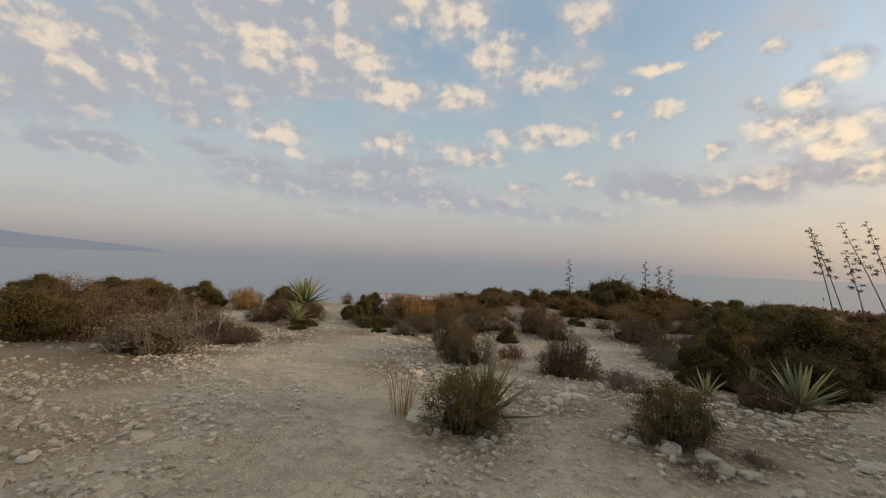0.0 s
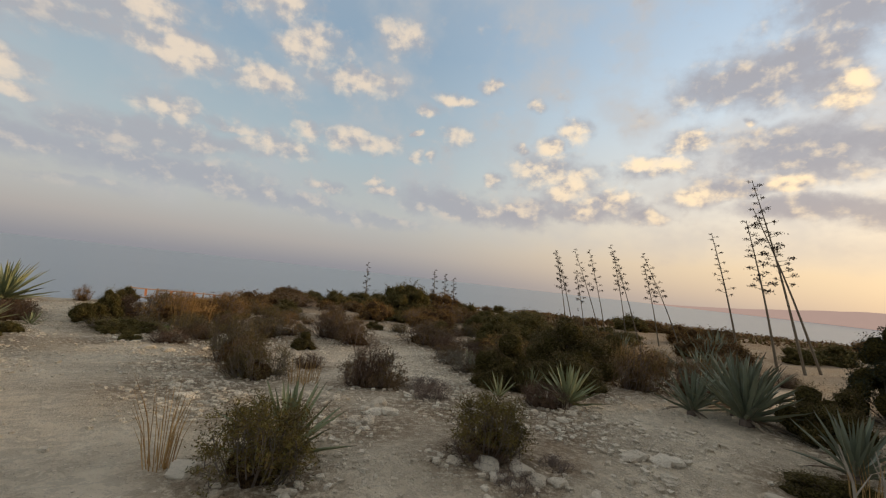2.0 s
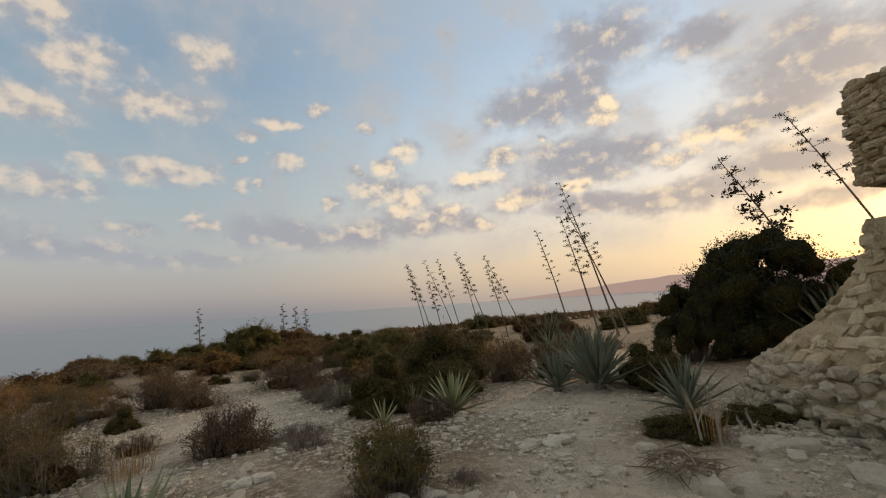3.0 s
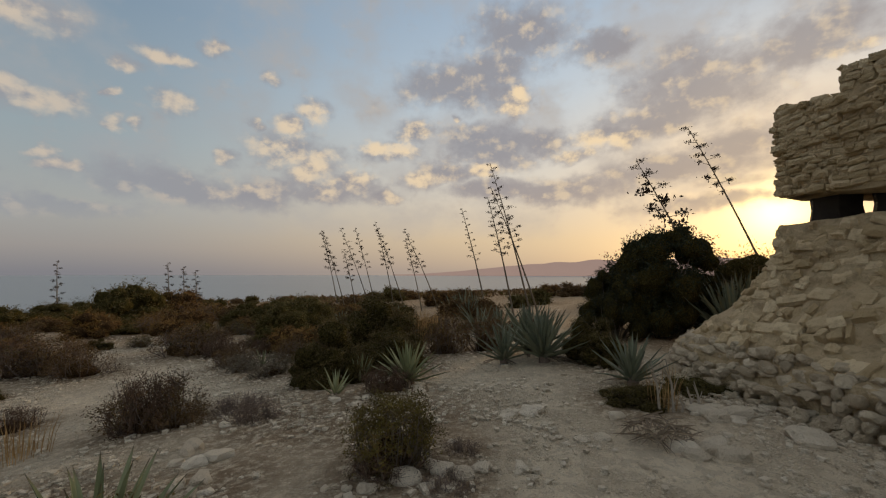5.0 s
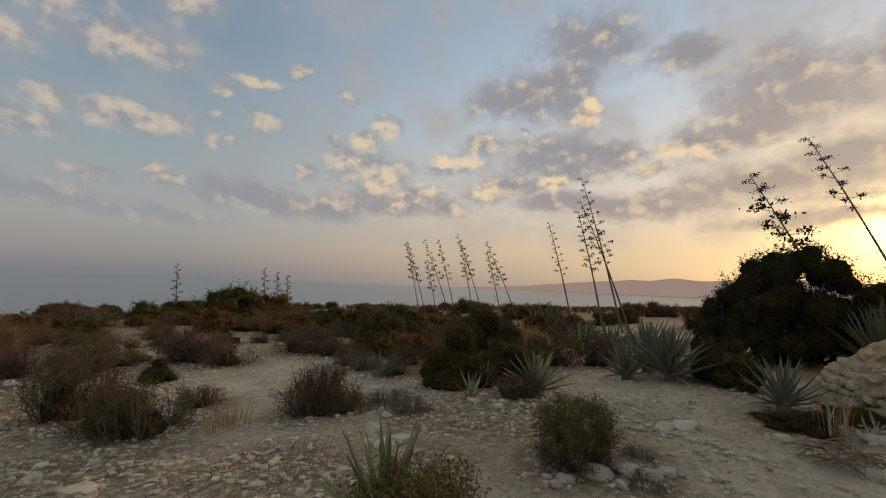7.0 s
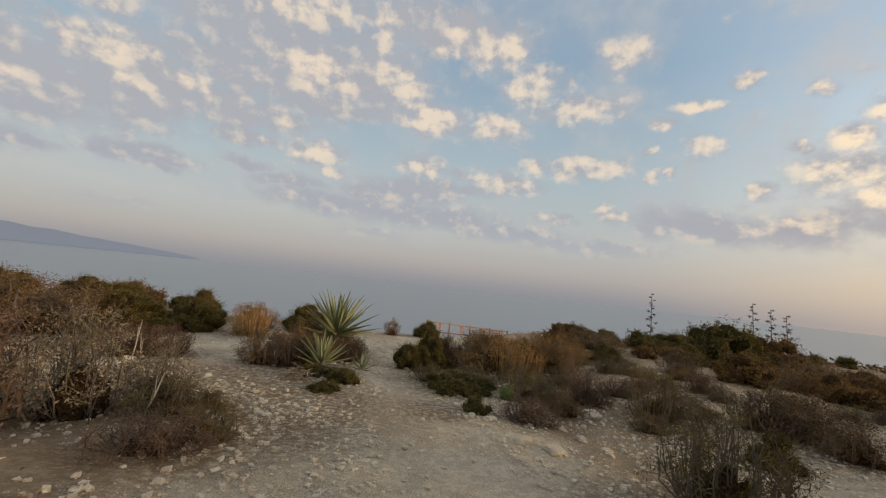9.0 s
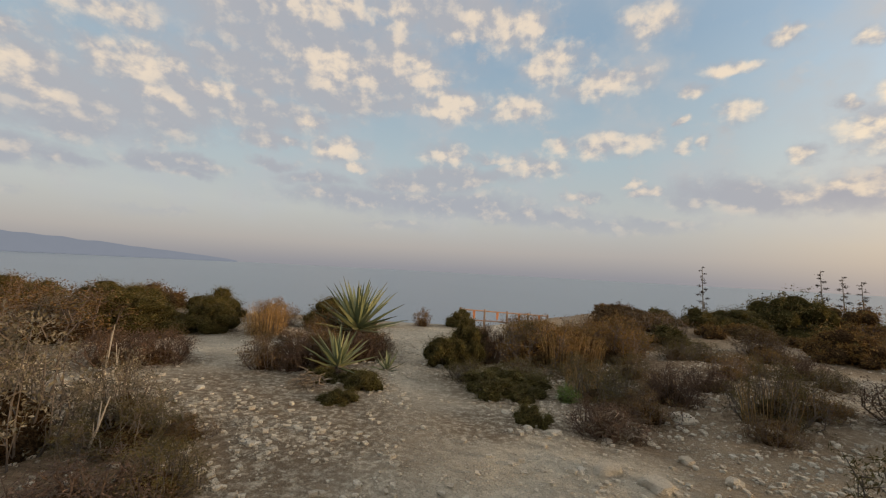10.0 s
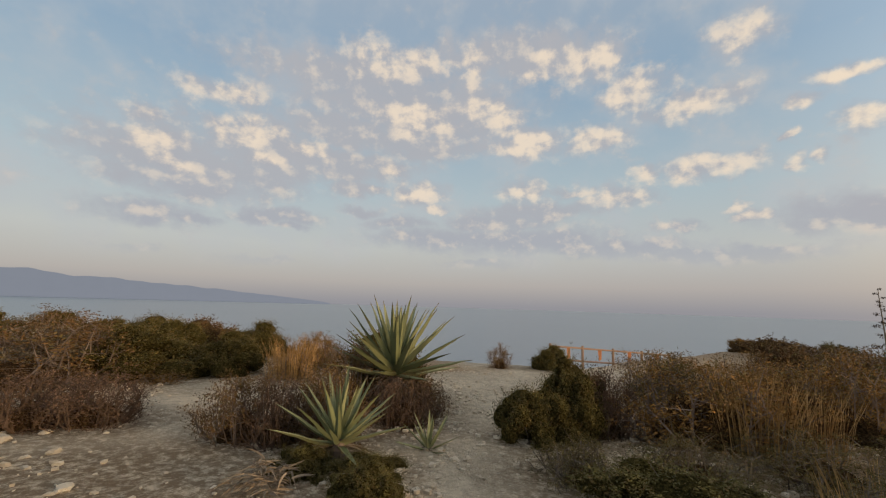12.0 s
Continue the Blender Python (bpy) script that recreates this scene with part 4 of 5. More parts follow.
def flower_stalk(x, y, height, lean_az, lean, dense=1.0, size=1.0, start=0.5, count=18, spread_out=0.052):
    """A dry agave flower stalk: a leaning tapered pole with level side arms that carry seed clusters."""
    base = thing("agave_stalk", "tall dry agave flower stalk with dark seed clusters", "agave stalk", "agave stalks")
    base.matrix_basis = pose(x, y, ground_z(x, y) - 0.1)
    d = Vector((math.sin(radians(lean_az)), math.cos(radians(lean_az)), 0))

    def at(u):
        return Vector((0, 0, height * u)) + d * height * (lean * u + 0.10 * lean * u * u) + Vector((0.03 * math.sin(u * 5), 0.03 * math.cos(u * 4), 0))

    r = 0.045 * size
    v, f = tubes([[(at(i / 12), r * (1 - 0.78 * i / 12)) for i in range(13)]], 6)
    mesh_object("pole", v, f, STALK, base)
    for i in range(count):
        u = start + (1 - start) * (i + 0.5) / count
        a = i * 2.4 + rnd.uniform(-0.4, 0.4)
        ln = height * spread_out * size * (1.25 - 0.85 * (u - start) / (1 - start)) * rnd.uniform(0.75, 1.15)
        p = at(u)
        out = Vector((math.cos(a), math.sin(a), 0.28))
        tip = p + out * ln
        v, f = tubes([[(p, r * 0.28), (p + out * ln * 0.55 - Vector((0, 0, 0.04 * ln)), r * 0.2), (tip, r * 0.14)]], 3)
        arm = mesh_object("arm", v, f, STALK, base)
        c = tagged(new("seed_cluster", rnd.choice(PODS)), kind="stuff")
        c.parent = arm
        k = size * dense * 0.62 * rnd.uniform(0.75, 1.2) * (1.15 - 0.5 * (u - start) / (1 - start))
        c.matrix_basis = Matrix.Translation(tip) @ Matrix.Rotation(rnd.uniform(0, 6.28), 4, "Z") @ Matrix.Diagonal((k, k, k, 1))
    return base


LEFT = -38.0
for x, y, h, ln in ((23.4, 25.6, 6.2, 0.20), (23.5, 24.9, 6.0, 0.27), (23.9, 24.2, 4.6, 0.20), (24.7, 23.4, 6.2, 0.34), (24.7, 22.9, 6.2, 0.24), (25.3, 21.6, 6.0, 0.20), (25.6, 20.8, 6.4, 0.32), (25.8, 19.4, 5.0, 0.22), (26.3, 18.2, 5.6, 0.40)):
    flower_stalk(0.77 * x - 0.1, 0.77 * y + 0.4, 0.77 * h + 0.5, LEFT, ln, 1.35, 0.85, 0.52, 16)
for x, y, h, ln, d in ((17.0, 9.9, 5.0, 0.22, 0.75), (16.0, 8.2, 5.1, 0.20, 1.2), (16.1, 7.5, 6.4, 0.24, 1.25), (17.1, 7.5, 5.6, 0.34, 0.9)):
    flower_stalk(x, y, h, LEFT + 10, ln, d, 1.0, 0.5, 20)
flower_stalk(14.2, 1.0, 5.2, 2, 0.40, 2.1, 1.1, 0.55, 13, 0.075)
flower_stalk(17.0, -0.9, 6.9, 2, 0.36, 1.3, 1.15, 0.62, 15, 0.045)
flower_stalk(10.7, 40.4, 5.2, LEFT, 0.02, 1.35, 1.3, 0.3, 16)
for x, y, h in ((17.3, 38.8, 5.0), (18.4, 38.6, 4.6), (19.2, 38.2, 4.2), (16.0, 41.0, 3.6), (15.2, 41.5, 3.4)):
    flower_stalk(x, y, h, LEFT, 0.04, 1.35, 1.3, 0.35, 14)


def grass_tuft(x, y, radius, height, blades, seed, label="tuft of tall straw-coloured dry grass"):
    rng = np.random.default_rng(seed)
    base = thing("grass_tuft", label, "grass")
    base.matrix_basis = pose(x, y, ground_z(x, y) - 0.02)
    paths = []
    for _ in range(blades):
        a = rng.uniform(0, 6.28)
        r = radius * math.sqrt(rng.uniform(0, 1)) * 0.5
        out = rng.uniform(0.05, 0.45)
        h = height * rng.uniform(0.55, 1.1)
        d = Vector((math.cos(a), math.sin(a), 0))
        p = d * r
        paths.append([(p, 0.004), (p + d * out * h * 0.3 + Vector((0, 0, h * 0.6)), 0.0028), (p + d * out * h * 0.75 + Vector((0, 0, h)), 0.0008)])
    v, f = tubes(paths, 3)
    mesh_object("dry_grass", v, f, STRAW, base)
    return base


for i, (x, y, r, h, n) in enumerate(((-1.7, 16.3, 0.8, 0.9, 170), (-1.2, 16.5, 0.6, 0.8, 80), (-1.5, 14.6, 0.6, 0.45, 110), (-0.6, 17.6, 0.6, 0.7, 80), (-0.42, 4.1, 0.22, 0.6, 30), (8.6, 8.0, 1.2, 0.8, 260), (10.4, 9.0, 1.4, 0.8, 260), (-9.4, 18.0, 1.0, 0.85, 260), (4.6, 2.1, 0.3, 0.5, 22), (0.6, 13.6, 0.6, 0.6, 70), (1.0, 7.6, 0.5, 0.4, 60))):
    grass_tuft(x, y, r, h, n, 60 + i)


def dead_leaf_heap(x, y, w):
    base = thing("dead_leaf_heap", "heap of withered grey agave leaves on gravel", "dead leaves")
    base.matrix_basis = pose(x, y, ground_z(x, y))
    for i in range(120):
        ob = new("leaf", rnd.choice(LEAF_SETS["dead"]))
        ob.parent = base
        ln = w * rnd.uniform(0.18, 0.36)
        a, r = rnd.uniform(0, 6.28), w * 0.42 * math.sqrt(rnd.random())
        up = 0.03 + 0.34 * w * rnd.random() * (1 - r / (0.45 * w))
        ob.matrix_basis = Matrix.Translation((math.cos(a) * r, math.sin(a) * r, up + 0.05)) @ Matrix.Rotation(rnd.uniform(0, 6.28), 4, "Z") @ Matrix.Rotation(-radians(rnd.uniform(-22, 28)), 4, "Y") @ Matrix.Rotation(rnd.uniform(-1.5, 1.5), 4, "X") @ Matrix.Diagonal((ln, ln * 0.7, ln * 1.3, 1))


dead_leaf_heap(3.6, 2.05, 0.62)
dead_leaf_heap(-1.45, 12.75, 0.7)
dead_leaf_heap(-5.7, 13.5, 0.6)


def dead_stem(x, y, h, lean):
    base = thing("dead_plant", "bare pale dead plant with a forked tip", "dead plant", "dead plants")
    base.matrix_basis = pose(x, y, ground_z(x, y) - 0.05)
    top = Vector((lean * h, 0.1 * h, h))
    mid = top * 0.55 + Vector((0.03, -0.02, 0))
    v, f = tubes([[(Vector((0, 0, 0)), 0.014), (mid, 0.010), (top, 0.004)], [(mid, 0.008), (mid + Vector((-0.1 * h, 0.12 * h, 0.35 * h)), 0.003)], [(mid * 0.7, 0.007), (mid * 0.7 + Vector((0.12 * h, -0.1 * h, 0.3 * h)), 0.003)]], 5)
    mesh_object("stem", v, f, GREY_WOOD, base)


GREY_WOOD = bark_material("weathered_wood", (0.30, 0.25, 0.20), (0.48, 0.42, 0.34))
for x, y, h, ln in ((4.4, 2.12, 0.62, -0.35), (4.5, 2.0, 0.6, -0.1), (4.62, 1.85, 0.3, 0.05), (4.7, 1.78, 0.36, 0.0), (4.55, 1.93, 0.2, -0.1), (-8.0, 12.2, 0.95, 0.05), (-7.9, 12.35, 0.7, -0.2), (-6.3, 10.6, 0.6, 0.3)):
    dead_stem(x, y, h, ln)


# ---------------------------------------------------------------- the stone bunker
# pillar stone, with the gloom of the firing slot painted into its colour
SLOT_SHADE = stone_material("shaded_slot_stone", (0.05, 0.042, 0.035), (0.08, 0.066, 0.052), (0.04, 0.03, 0.025))
BUNKER = Matrix(((-0.775, -0.633, 0, 6.9), (-0.633, 0.775, 0, 0.65), (0, 0, 1, 0), (0, 0, 0, 1)))
LONG, DEEP = 4.6, 4.0


def ring_stations():
    """Points round the bunker's plan, anticlockwise, with the way out of the wall: x along the front, y out of it."""
    out = []
    corners = ((0.0, 0.0, 180, 90), (LONG, 0.0, 90, 0), (LONG, -DEEP, 0, -90), (0.0, -DEEP, -90, -180))
    for i, (x, y, a0, a1) in enumerate(corners):
        for j in range(6):
            a = radians(a0 + (a1 - a0) * j / 5)
            out.append((x, y, math.cos(a), math.sin(a)))
        nx, ny, b0, _ = corners[(i + 1) % 4]
        steps = 90 if i == 0 else 16
        for j in range(1, steps):
            u = j / steps
            a = radians(a1)
            out.append((x + (nx - x) * u, y + (ny - y) * u, math.cos(a), math.sin(a)))
    return out


def ring_wall(name, profile, mat, parent, rough, top=None):
    """A closed wall round the plan; profile gives (offset outwards, height) from the inside over the top, down and back under."""
    st = ring_stations()
    n, m = len(st), len(profile)
    verts, faces = [], []
    for x, y, ox, oy in st:
        for off, z in profile:
            if top:
                z = top(x, y, z)
            d = rough * noise.noise((x * 2.1 + ox * off * 2, y * 2.1 + oy * off * 2, z * 2.4)) + 0.5 * rough * noise.noise((x * 6, y * 6, z * 6))
            o = off + (d if off > -0.3 else 0)
            verts.append((x + ox * o, y + oy * o, z))
    for i in range(n):
        for j in range(m):
            a, b = i * m, ((i + 1) % n) * m
            faces.append((a + j, a + (j + 1) % m, b + (j + 1) % m, b + j))
    return mesh_object(name, verts, faces, mat, parent)


def batter(z):
    """How far the lower wall's face stands out at a height."""
    for (z0, o0), (z1, o1) in zip(BATTER, BATTER[1:]):
        if z0 <= z <= z1:
            return o0 + (o1 - o0) * (z - z0) / (z1 - z0)
    return BATTER[0][1] if z < BATTER[0][0] else BATTER[-1][1]


BATTER = [(-0.25, 1.42), (0.42, 1.34), (0.5, 1.15), (0.8, 0.82), (1.2, 0.42), (1.6, 0.16), (2.1, 0.06)]


def ragged_top(x, y, z):
    if z < 3.0:
        return z + 0.05 * noise.noise((x * 1.5, y * 1.5, 0)) - 0.03 * x
    step = 0.0 if x < 0.8 or y < -1.0 else 0.36
    step -= 0.17 * x if y > -1 else 0.0
    return z + step + 0.07 * noise.noise((x * 3.3, y * 3.3, 4))


def stone_mesh(seed, mat):
    """A rough weathered block of about unit size, in 48 triangles."""
    rng = random.Random(seed)
    bm = bmesh.new()
    bmesh.ops.create_cube(bm, size=1.0)
    bmesh.ops.subdivide_edges(bm, edges=bm.edges[:], cuts=1, use_grid_fill=True)
    skew = [Vector([rng.uniform(-0.2, 0.2) for _ in range(3)]) for _ in range(2)]
    for v in bm.verts:
        c = v.co.copy()
        r = c.length
        v.co = c * (0.55 + 0.29 / max(0.5, r))
        v.co += skew[0] * c.x * c.z + skew[1] * c.y * c.x
        v.co *= 1 + 0.30 * noise.noise(c * 2.6 + Vector((seed * 5.3, 0, 0)))
        v.co += Vector([rng.uniform(-0.045, 0.045) for _ in range(3)])
    bmesh.ops.triangulate(bm, faces=bm.faces[:])
    me = bpy.data.meshes.new("stone")
    bm.to_mesh(me)
    bm.free()
    me.materials.append(mat)
    return me


def cobble_mesh(seed, mat):
    """A blunt fieldstone of about unit size."""
    bm = bmesh.new()
    bmesh.ops.create_icosphere(bm, subdivisions=2, radius=0.5)
    for v in bm.verts:
        c = v.co.copy()
        v.co = c * (0.88 + 0.5 * noise.noise(c * 2.4 + Vector((seed * 4.7, 0, 0))) + 0.25 * noise.noise(c * 5.5 + Vector((0, seed * 2.9, 0))))
        v.co = Vector([max(-0.43, min(0.43, w)) for w in v.co])
    me = bpy.data.meshes.new("stone")
    bm.to_mesh(me)
    bm.free()
    me.materials.append(mat)
    return me


FIELD_STONE = stone_material("weathered_fieldstone", (0.50, 0.40, 0.275), (0.80, 0.68, 0.50), (0.52, 0.42, 0.29))
STONES = [stone_mesh(i, WALL_STONE) for i in range(12)]
FOOT_STONES = [cobble_mesh(i + 40, FIELD_STONE) for i in range(10)]


def set_stone(parent, p, out, size, tilt=0.0, spin=0.0, kinds=None):
    """One stone at p, its depth along out."""
    y = Vector(out).normalized()
    x = Vector((0, 0, 1)).cross(y).normalized() * -1
    z = x.cross(y)
    m = Matrix((x, y, z)).transposed().to_4x4()
    ob = new("stone", rnd.choice(kinds or STONES))
    ob.parent = parent
    ob.matrix_basis = Matrix.Translation(p) @ m @ Matrix.Rotation(spin, 4, "Y") @ Matrix.Rotation(tilt, 4, "X") @ Matrix.Diagonal((*size, 1))


def build_bunker():
    base = thing("stone_bunker", "ruined rubble-stone bunker with a dark firing slot", "ruin")
    base.matrix_basis = BUNKER
    prof = [(-0.55, -0.25)] + [(-0.55, 2.1)] + [(batter(z), z) for z in [2.1 - 0.06 * i for i in range(40)]]
    low = ring_wall("lower_wall", prof, MORTAR, base, 0.13, lambda x, y, z: z + (0.07 * noise.noise((x * 2, y * 2, 1)) + 0.03 * x if z > 2.0 else 0))
    prof = [(-0.5, 2.45), (-0.5, 3.0), (-0.5, 3.68), (-0.2, 3.70), (0.02, 3.68)] + [(0.05 - 0.02 * i / 8, 3.6 - 0.14 * i) for i in range(8)] + [(0.0, 2.47), (-0.25, 2.44)]
    up = ring_wall("upper_wall", prof, MORTAR, base, 0.04, ragged_top)
    v = [(x, y, z) for z in (3.05, 3.25) for x, y in ((0.3, -0.3), (LONG - 0.3, -0.3), (LONG - 0.3, -DEEP + 0.3), (0.3, -DEEP + 0.3))]
    mesh_object("roof", v, [(3, 2, 1, 0), (4, 5, 6, 7), (0, 1, 5, 4), (1, 2, 6, 5), (2, 3, 7, 6), (3, 0, 4, 7)], MORTAR, base)
    # the second pillar is added to narrow the sky gap in the slot
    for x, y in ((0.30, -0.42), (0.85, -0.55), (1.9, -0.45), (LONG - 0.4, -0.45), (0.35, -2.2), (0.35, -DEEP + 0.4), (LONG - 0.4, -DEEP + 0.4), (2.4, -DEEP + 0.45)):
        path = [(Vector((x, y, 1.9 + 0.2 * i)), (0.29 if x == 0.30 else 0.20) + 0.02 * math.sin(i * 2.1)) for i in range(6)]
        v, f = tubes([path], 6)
        mesh_object("pillar", v, f, SLOT_SHADE, base)
    for x0, x1, y0, y1 in ((0.3, LONG - 0.2, -DEEP + 0.2, -DEEP + 0.45), (LONG - 0.45, LONG - 0.2, -DEEP + 0.45, -0.2), (0.2, 0.45, -DEEP + 0.45, -1.25)):
        v = [(x, y, z) for z in (1.95, 2.62) for x, y in ((x0, y0), (x1, y0), (x1, y1), (x0, y1))]
        mesh_object("infill_wall", v, [(3, 2, 1, 0), (4, 5, 6, 7), (0, 1, 5, 4), (1, 2, 6, 5), (2, 3, 7, 6), (3, 0, 4, 7)], MORTAR, base)
    # upper courses of thin flat stones on the front and round its corner
    z = 2.49
    while z < 4.3:
        h = rnd.uniform(0.035, 0.10)
        x = -0.10
        while x < 2.1:
            w = rnd.uniform(0.06, 0.24)
            t = ragged_top(x + w / 2, 0.0, 3.68)
            zz = z - 0.03 * x if z < 2.9 else z
            if zz < t + 0.03:
                set_stone(up, (x + w / 2, -0.015 + rnd.uniform(-0.03, 0.035), zz + h / 2 + rnd.uniform(-0.012, 0.012)), (rnd.uniform(-0.1, 0.1), 1, rnd.uniform(-0.05, 0.12)), (w * 1.0, rnd.uniform(0.12, 0.22), h * rnd.uniform(0.85, 1.15)), 0, rnd.uniform(-0.13, 0.13))
            x += w
        if z < 3.75:
            for d in (0.12, 0.36):
                set_stone(up, (-0.03 + rnd.uniform(-0.03, 0.02), -d + rnd.uniform(-0.04, 0.04), z + h / 2), (-1, rnd.uniform(-0.1, 0.1), 0), (0.26, 0.16, h * 1.04))
        z += h * 0.98
    # lower face: rubble bedded in mortar, larger and looser towards the foot
    z, count = 2.05, 0
    while z > 0.5:
        h = rnd.uniform(0.06, 0.12)
        o = batter(z - h / 2)
        slope = (batter(z - h) - batter(z)) / h
        x = -0.1 - o * 0.6
        while x < 2.3:
            w = 0.06 + 0.22 * rnd.random() ** 1.6
            if rnd.random() < 0.72 and count < 420:
                cx = x + w / 2
                if cx < 0:
                    a = math.pi / 2 + min(1.35, -cx / max(0.25, o) * 1.2)
                    p, out = (math.cos(a) * o, math.sin(a) * o, z - h / 2), (math.cos(a), math.sin(a), slope)
                else:
                    p, out = (cx, o, z - h / 2 + rnd.uniform(-0.05, 0.05)), (rnd.uniform(-0.25, 0.25), 1, slope + rnd.uniform(-0.2, 0.2))
                k = rnd.uniform(0.75, 1.25)
                set_stone(low, Vector(p) - Vector(out).normalized() * rnd.uniform(0.0, 0.06), out, (w * k, rnd.uniform(0.12, 0.17), h * math.sqrt(1 + slope * slope) * k), 0, rnd.uniform(-0.5, 0.5))
                count += 1
            x += w
        z -= h
    # loose footing stones
    for z, off in ((0.49, 1.18), (0.40, 1.28), (0.30, 1.36), (0.20, 1.42), (0.10, 1.46), (0.02, 1.52)):
        x = -1.3
        while x < 2.3:
            w = rnd.uniform(0.10, 0.30) * rnd.uniform(0.7, 1.0)
            h = rnd.uniform(0.07, 0.15)
            cx = x + w / 2
            if cx < 0:
                a = math.pi / 2 + min(1.5, -cx / off)
                p, out = (math.cos(a) * off, math.sin(a) * off, z), (math.cos(a), math.sin(a), 0.15)
            else:
                p, out = (cx, off + rnd.uniform(-0.08, 0.1), z + rnd.uniform(-0.05, 0.05)), (rnd.uniform(-0.5, 0.5), 1, rnd.uniform(0, 0.7))
            set_stone(low, p, out, (w * 1.1, rnd.uniform(0.16, 0.26), h * 1.25), 0, rnd.uniform(-0.35, 0.35), FOOT_STONES)
            x += w * 0.98


# ---------------------------------------------------------------- loose rocks and gravel
def rock_mesh(seed):
    bm = bmesh.new()
    bmesh.ops.create_icosphere(bm, subdivisions=2, radius=0.5)
    for v in bm.verts:
        d = noise.noise(v.co * 1.9 + Vector((seed * 7.1, 0, 0))) * 0.55 + noise.noise(v.co * 4.5 + Vector((0, seed * 3.3, 0))) * 0.22
        v.co *= 1 + d
        c = 0.30 + 0.1 * math.sin(seed)
        v.co.z = max(-0.3, min(c, v.co.z))
    me = bpy.data.meshes.new("rock")
    bm.to_mesh(me)
    bm.free()
    me.materials.append(ROCK)
    return me


ROCKS = [rock_mesh(i) for i in range(8)]


def rock(x, y, w, flat=0.62, label="pale limestone rock lying on the dusty ground"):
    ob = tagged(new("rock", rnd.choice(ROCKS)), label, "rock", "loose rocks")
    ob.matrix_basis = Matrix.Translation((x, y, ground_z(x, y) + 0.13 * w * flat)) @ Matrix.Rotation(rnd.uniform(0, 6.28), 4, "Z") @ Matrix.Diagonal((w, w * rnd.uniform(0.65, 0.95), w * flat, 1))


ROCKS_BY_START = [
    (0.37, 3.73, 0.12), (-0.27, 3.89, 0.19), (1.93, 3.54, 0.20), (1.71, 5.80, 0.28), (3.78, 4.71, 0.16), (4.08, 4.89, 0.15),
    (3.52, 4.58, 0.12), (3.66, 5.12, 0.12), (3.63, 5.39, 0.13), (4.41, 5.11, 0.14), (0.21, 2.79, 0.05), (-2.37, 3.13, 0.15),
    (3.43, 3.41, 0.18), (4.25, 4.63, 0.10), (3.37, 1.81, 0.17), (3.55, 1.58, 0.23), (4.45, 1.61, 0.25), (4.44, 1.47, 0.15),
    (3.55, 3.42, 0.18), (3.28, 2.64, 0.11), (1.53, 5.43, 0.18), (1.45, 5.58, 0.12), (1.94, 3.35, 0.09),
    (1.98, 3.23, 0.08),
]
ROCKS_BY_PATH = [
    (1.63, 3.79, 0.08), (3.00, 2.14, 0.08), (4.62, 1.72, 0.28), (4.78, 1.62, 0.22), (3.50, 1.88, 0.24), (3.70, 1.66, 0.30), (4.16, 1.0, 0.32), (3.80, 0.62, 0.17), (2.25, 6.17, 0.11), (-2.18, 12.51, 0.17),
    (-1.79, 11.61, 0.23), (-1.37, 11.46, 0.26), (-4.84, 10.11, 0.08), (-4.86, 9.18, 0.09), (-5.39, 8.98, 0.07), (-2.73, 13.17, 0.12),
    (-0.91, 12.11, 0.17), (-0.69, 11.68, 0.17), (-0.41, 13.57, 0.26), (-1.58, 12.51, 0.12), (-2.45, 12.59, 0.11), (-7.26, 14.54, 0.11),
    (-8.90, 13.23, 0.2), (-4.08, 15.64, 0.12), (-4.25, 15.84, 0.10), (-4.09, 16.11, 0.11), (-5.71, 15.31, 0.11), (-6.62, 14.33, 0.09),
]
ROCKS_BY_BUSHES = [
    (1.20, 5.05, 0.16), (1.32, 4.95, 0.18), (2.17, 3.40, 0.20), (2.20, 3.23, 0.15), (1.69, 3.68, 0.13), (2.34, 3.15, 0.13),
    (3.82, 3.22, 0.19), (2.49, 2.90, 0.13), (4.03, 2.48, 0.16), (3.42, 2.97, 0.13), (3.32, 5.28, 0.14), (3.39, 5.69, 0.14),
    (3.23, 4.97, 0.11), (-0.53, 6.55, 0.21), (-0.70, 7.33, 0.19), (3.73, 3.29, 0.22), (3.60, 1.66, 0.21), 
    (4.69, 1.45, 0.29), (3.43, 2.51, 0.15), (1.70, 5.37, 0.23), (1.55, 5.40, 0.15),
]
for x, y, w in ROCKS_BY_START + ROCKS_BY_PATH + ROCKS_BY_BUSHES:
    rock(x, y, w * 1.1)


def scatter_rocks(count, x0, x1, y0, y1, near, far, small, large):
    """Stones thrown aside along the trodden ways."""
    made = 0
    while made < count:
        x, y = rnd.uniform(x0, x1), rnd.uniform(y0, y1)
        d = path_distance(x, y)
        if near < d < far and noise.noise((x * 0.8, y * 0.8, 5)) > -0.15:
            rock(x, y, small + (large - small) * rnd.random() ** 3, rnd.uniform(0.4, 0.75), "small pale limestone stone on gravelly earth")
            made += 1


scatter_rocks(170, -8, 8, 1.0, 12, 0.7, 2.2, 0.035, 0.13)
scatter_rocks(80, -9, 3, 10, 20, 0.6, 1.8, 0.035, 0.14)


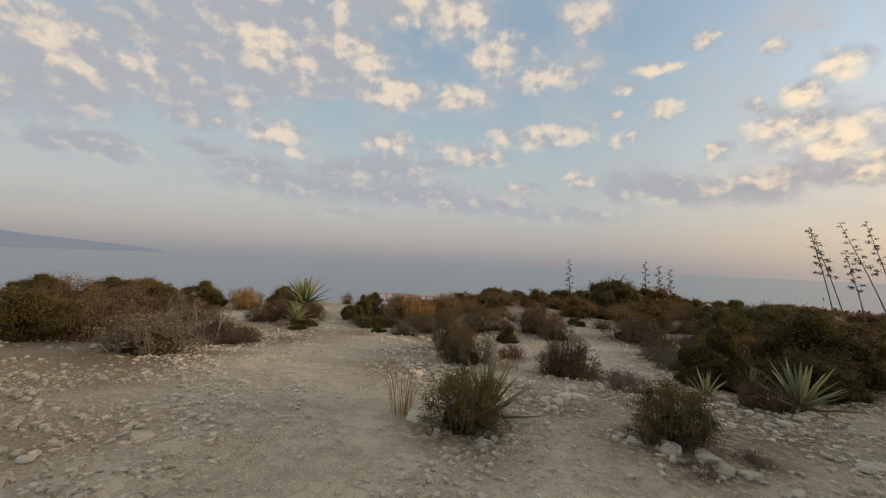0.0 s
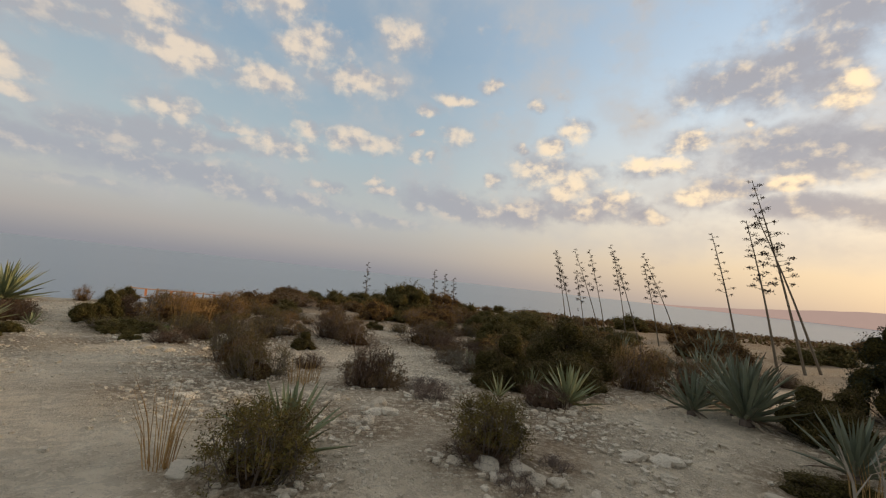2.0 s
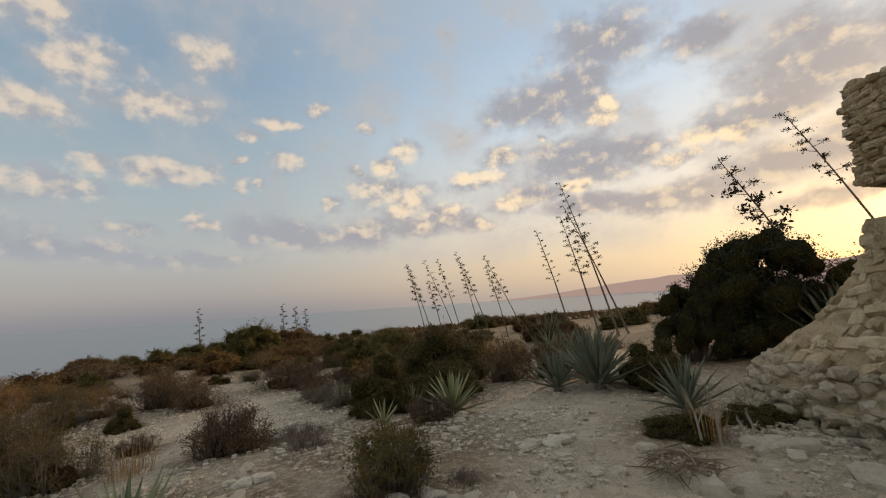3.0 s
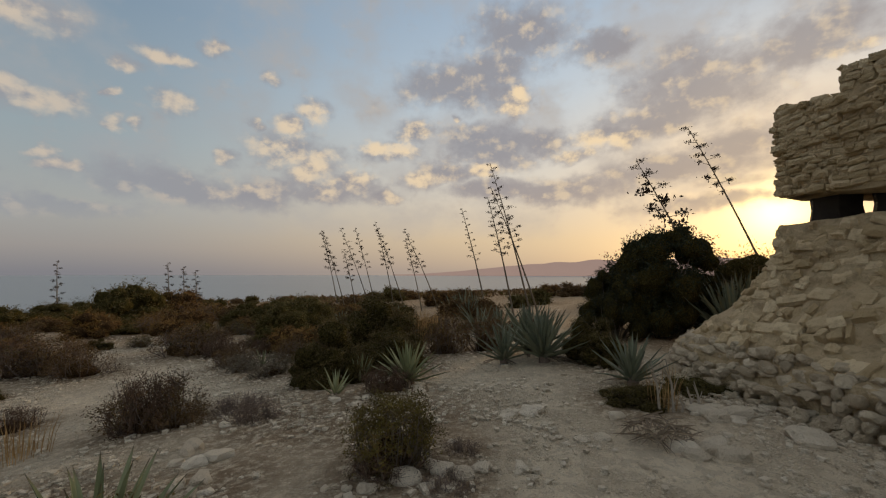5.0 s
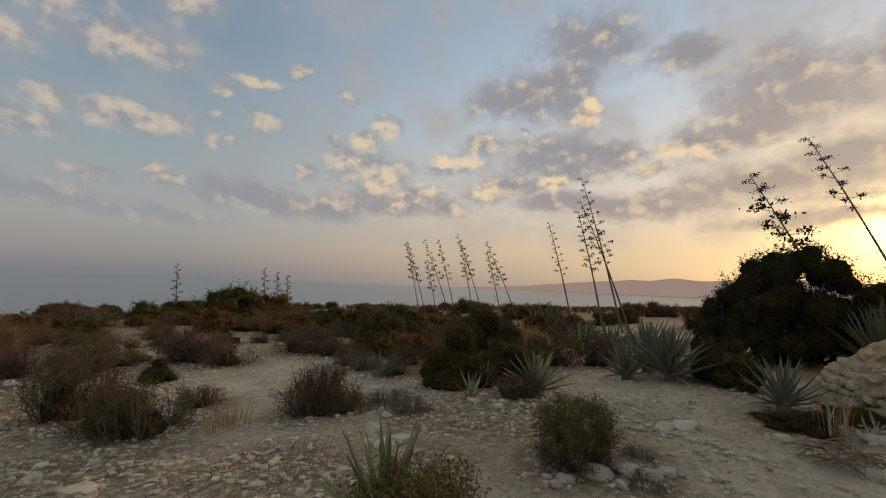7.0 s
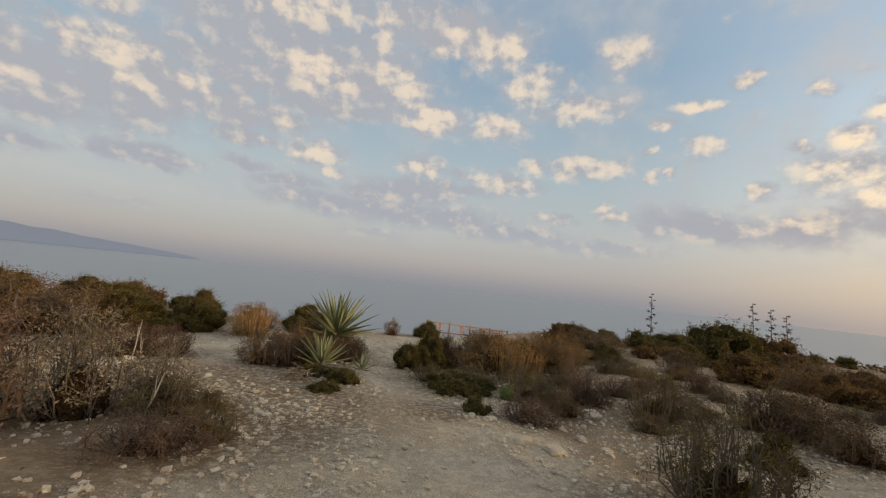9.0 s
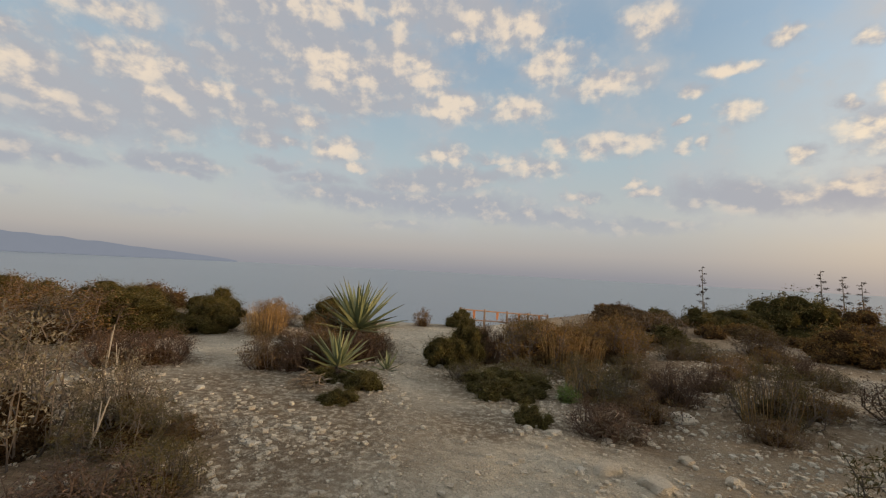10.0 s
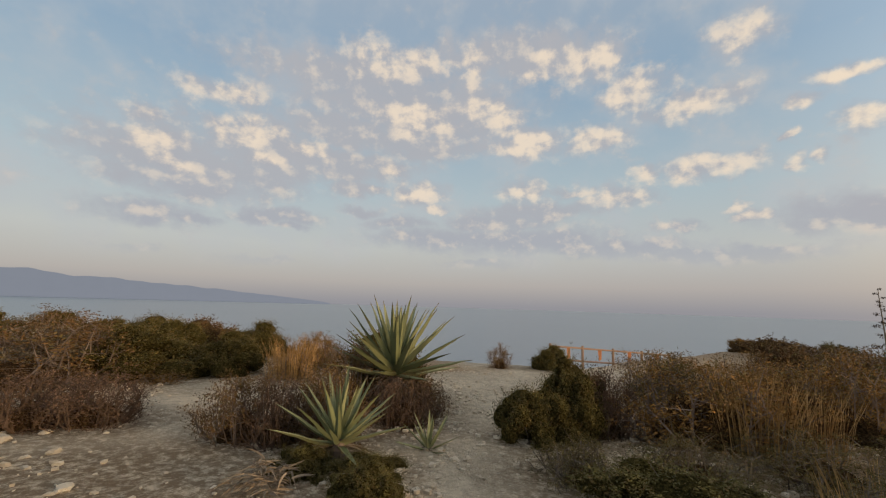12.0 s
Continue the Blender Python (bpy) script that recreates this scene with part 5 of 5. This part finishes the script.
def build_gravel(count, seed):
    """Loose gravel and stone chips, thickest beside the paths."""
    rng = np.random.default_rng(seed)
    cube = np.array([(x, y, z) for x in (-1, 1) for y in (-1, 1) for z in (-1, 1)], float) * 0.5
    quads = np.array(((0, 1, 3, 2), (4, 6, 7, 5), (0, 4, 5, 1), (2, 3, 7, 6), (0, 2, 6, 4), (1, 5, 7, 3)))
    verts, faces = [], []
    made = 0
    while made < count:
        t = rng.uniform(0, 1)
        y = -1.0 + 22 * t ** 1.5
        x = rng.uniform(-8, 8) * (0.6 + 0.6 * t) + (0.9 - 0.32 * y if rng.random() < 0.5 else 1.5)
        d = path_distance(x, y)
        keep = 0.22 + 0.78 * smooth(0.25, 1.0, d) * (1 - 0.6 * smooth(3, 5, d))
        keep *= smooth(-0.35, 0.3, noise.noise((x * 0.7, y * 0.7, 9.0)) + 0.12)
        if rng.random() > keep:
            continue
        size = 0.009 + 0.042 * rng.random() ** 3.5
        a = rng.uniform(0, 6.28)
        v = (cube + rng.uniform(-0.2, 0.2, (8, 3))) * (size * rng.uniform(0.8, 1.6), size, size * rng.uniform(0.45, 0.9))
        c, s = math.cos(a), math.sin(a)
        v = np.stack([v[:, 0] * c - v[:, 1] * s + x, v[:, 0] * s + v[:, 1] * c + y, v[:, 2] + ground_z(x, y) + size * 0.2], 1)
        faces.append(quads + 8 * made)
        verts.append(v)
        made += 1
    ob = mesh_object("gravel", np.concatenate(verts).tolist(), np.concatenate(faces).tolist(), ROCK)
    tagged(ob, "loose pale limestone gravel and chips", "gravel", kind="stuff")


# ---------------------------------------------------------------- the rail fence on the brow
WOOD = bark_material("pale_fence_wood", (0.30, 0.19, 0.125), (0.46, 0.31, 0.21))
TAPE, tape_k, tape_b = material("orange_tape", 0.6, 0.3)
tape_k.put(tape_b.inputs["Base Color"], tape_k.mix(tape_k.noise(None, 6, 3), (0.62, 0.20, 0.07), (0.75, 0.34, 0.16)))


def build_fence():
    posts = [Vector((-4.9 + 0.95 * i, 24.8 + 0.85 * i, 0)) for i in range(5)]
    base = thing("rail_fence", "weathered wooden rail fence with orange warning tape", "fence")
    tops = []
    for p in posts:
        z = ground_z(p.x, p.y)
        top = -0.52 - 0.11 * (p.y - 24.8)
        v, f = tubes([[(Vector((p.x, p.y, z - 0.2)), 0.045), (Vector((p.x, p.y, top)), 0.04)]], 8)
        mesh_object("post", v, f, WOOD, base)
        tops.append(Vector((p.x, p.y, top)))
    for drop in (0.08, 0.5):
        for a, b in zip(tops, tops[1:]):
            d = Vector((0, 0, -drop))
            v, f = tubes([[(a + d, 0.03), (b + d, 0.028)]], 6)
            mesh_object("rail", v, f, WOOD, base)
    for i, a in enumerate(tops[:-1]):
        q = a.lerp(tops[i + 1], 0.55) + Vector((0, -0.03, -0.08))
        v = [(q.x - 0.05, q.y, q.z), (q.x + 0.06, q.y, q.z + 0.01), (q.x + 0.05, q.y + 0.02, q.z - 0.32), (q.x - 0.02, q.y - 0.02, q.z - 0.36)]
        v += [(a + 0.01, b + 0.012, c) for a, b, c in v]
        mesh_object("tape", v, [(0, 1, 2, 3), (7, 6, 5, 4), (0, 4, 5, 1), (1, 5, 6, 2), (2, 6, 7, 3), (3, 7, 4, 0)], TAPE, base)


build_fence()
build_gravel(42000, 8)
build_bunker()
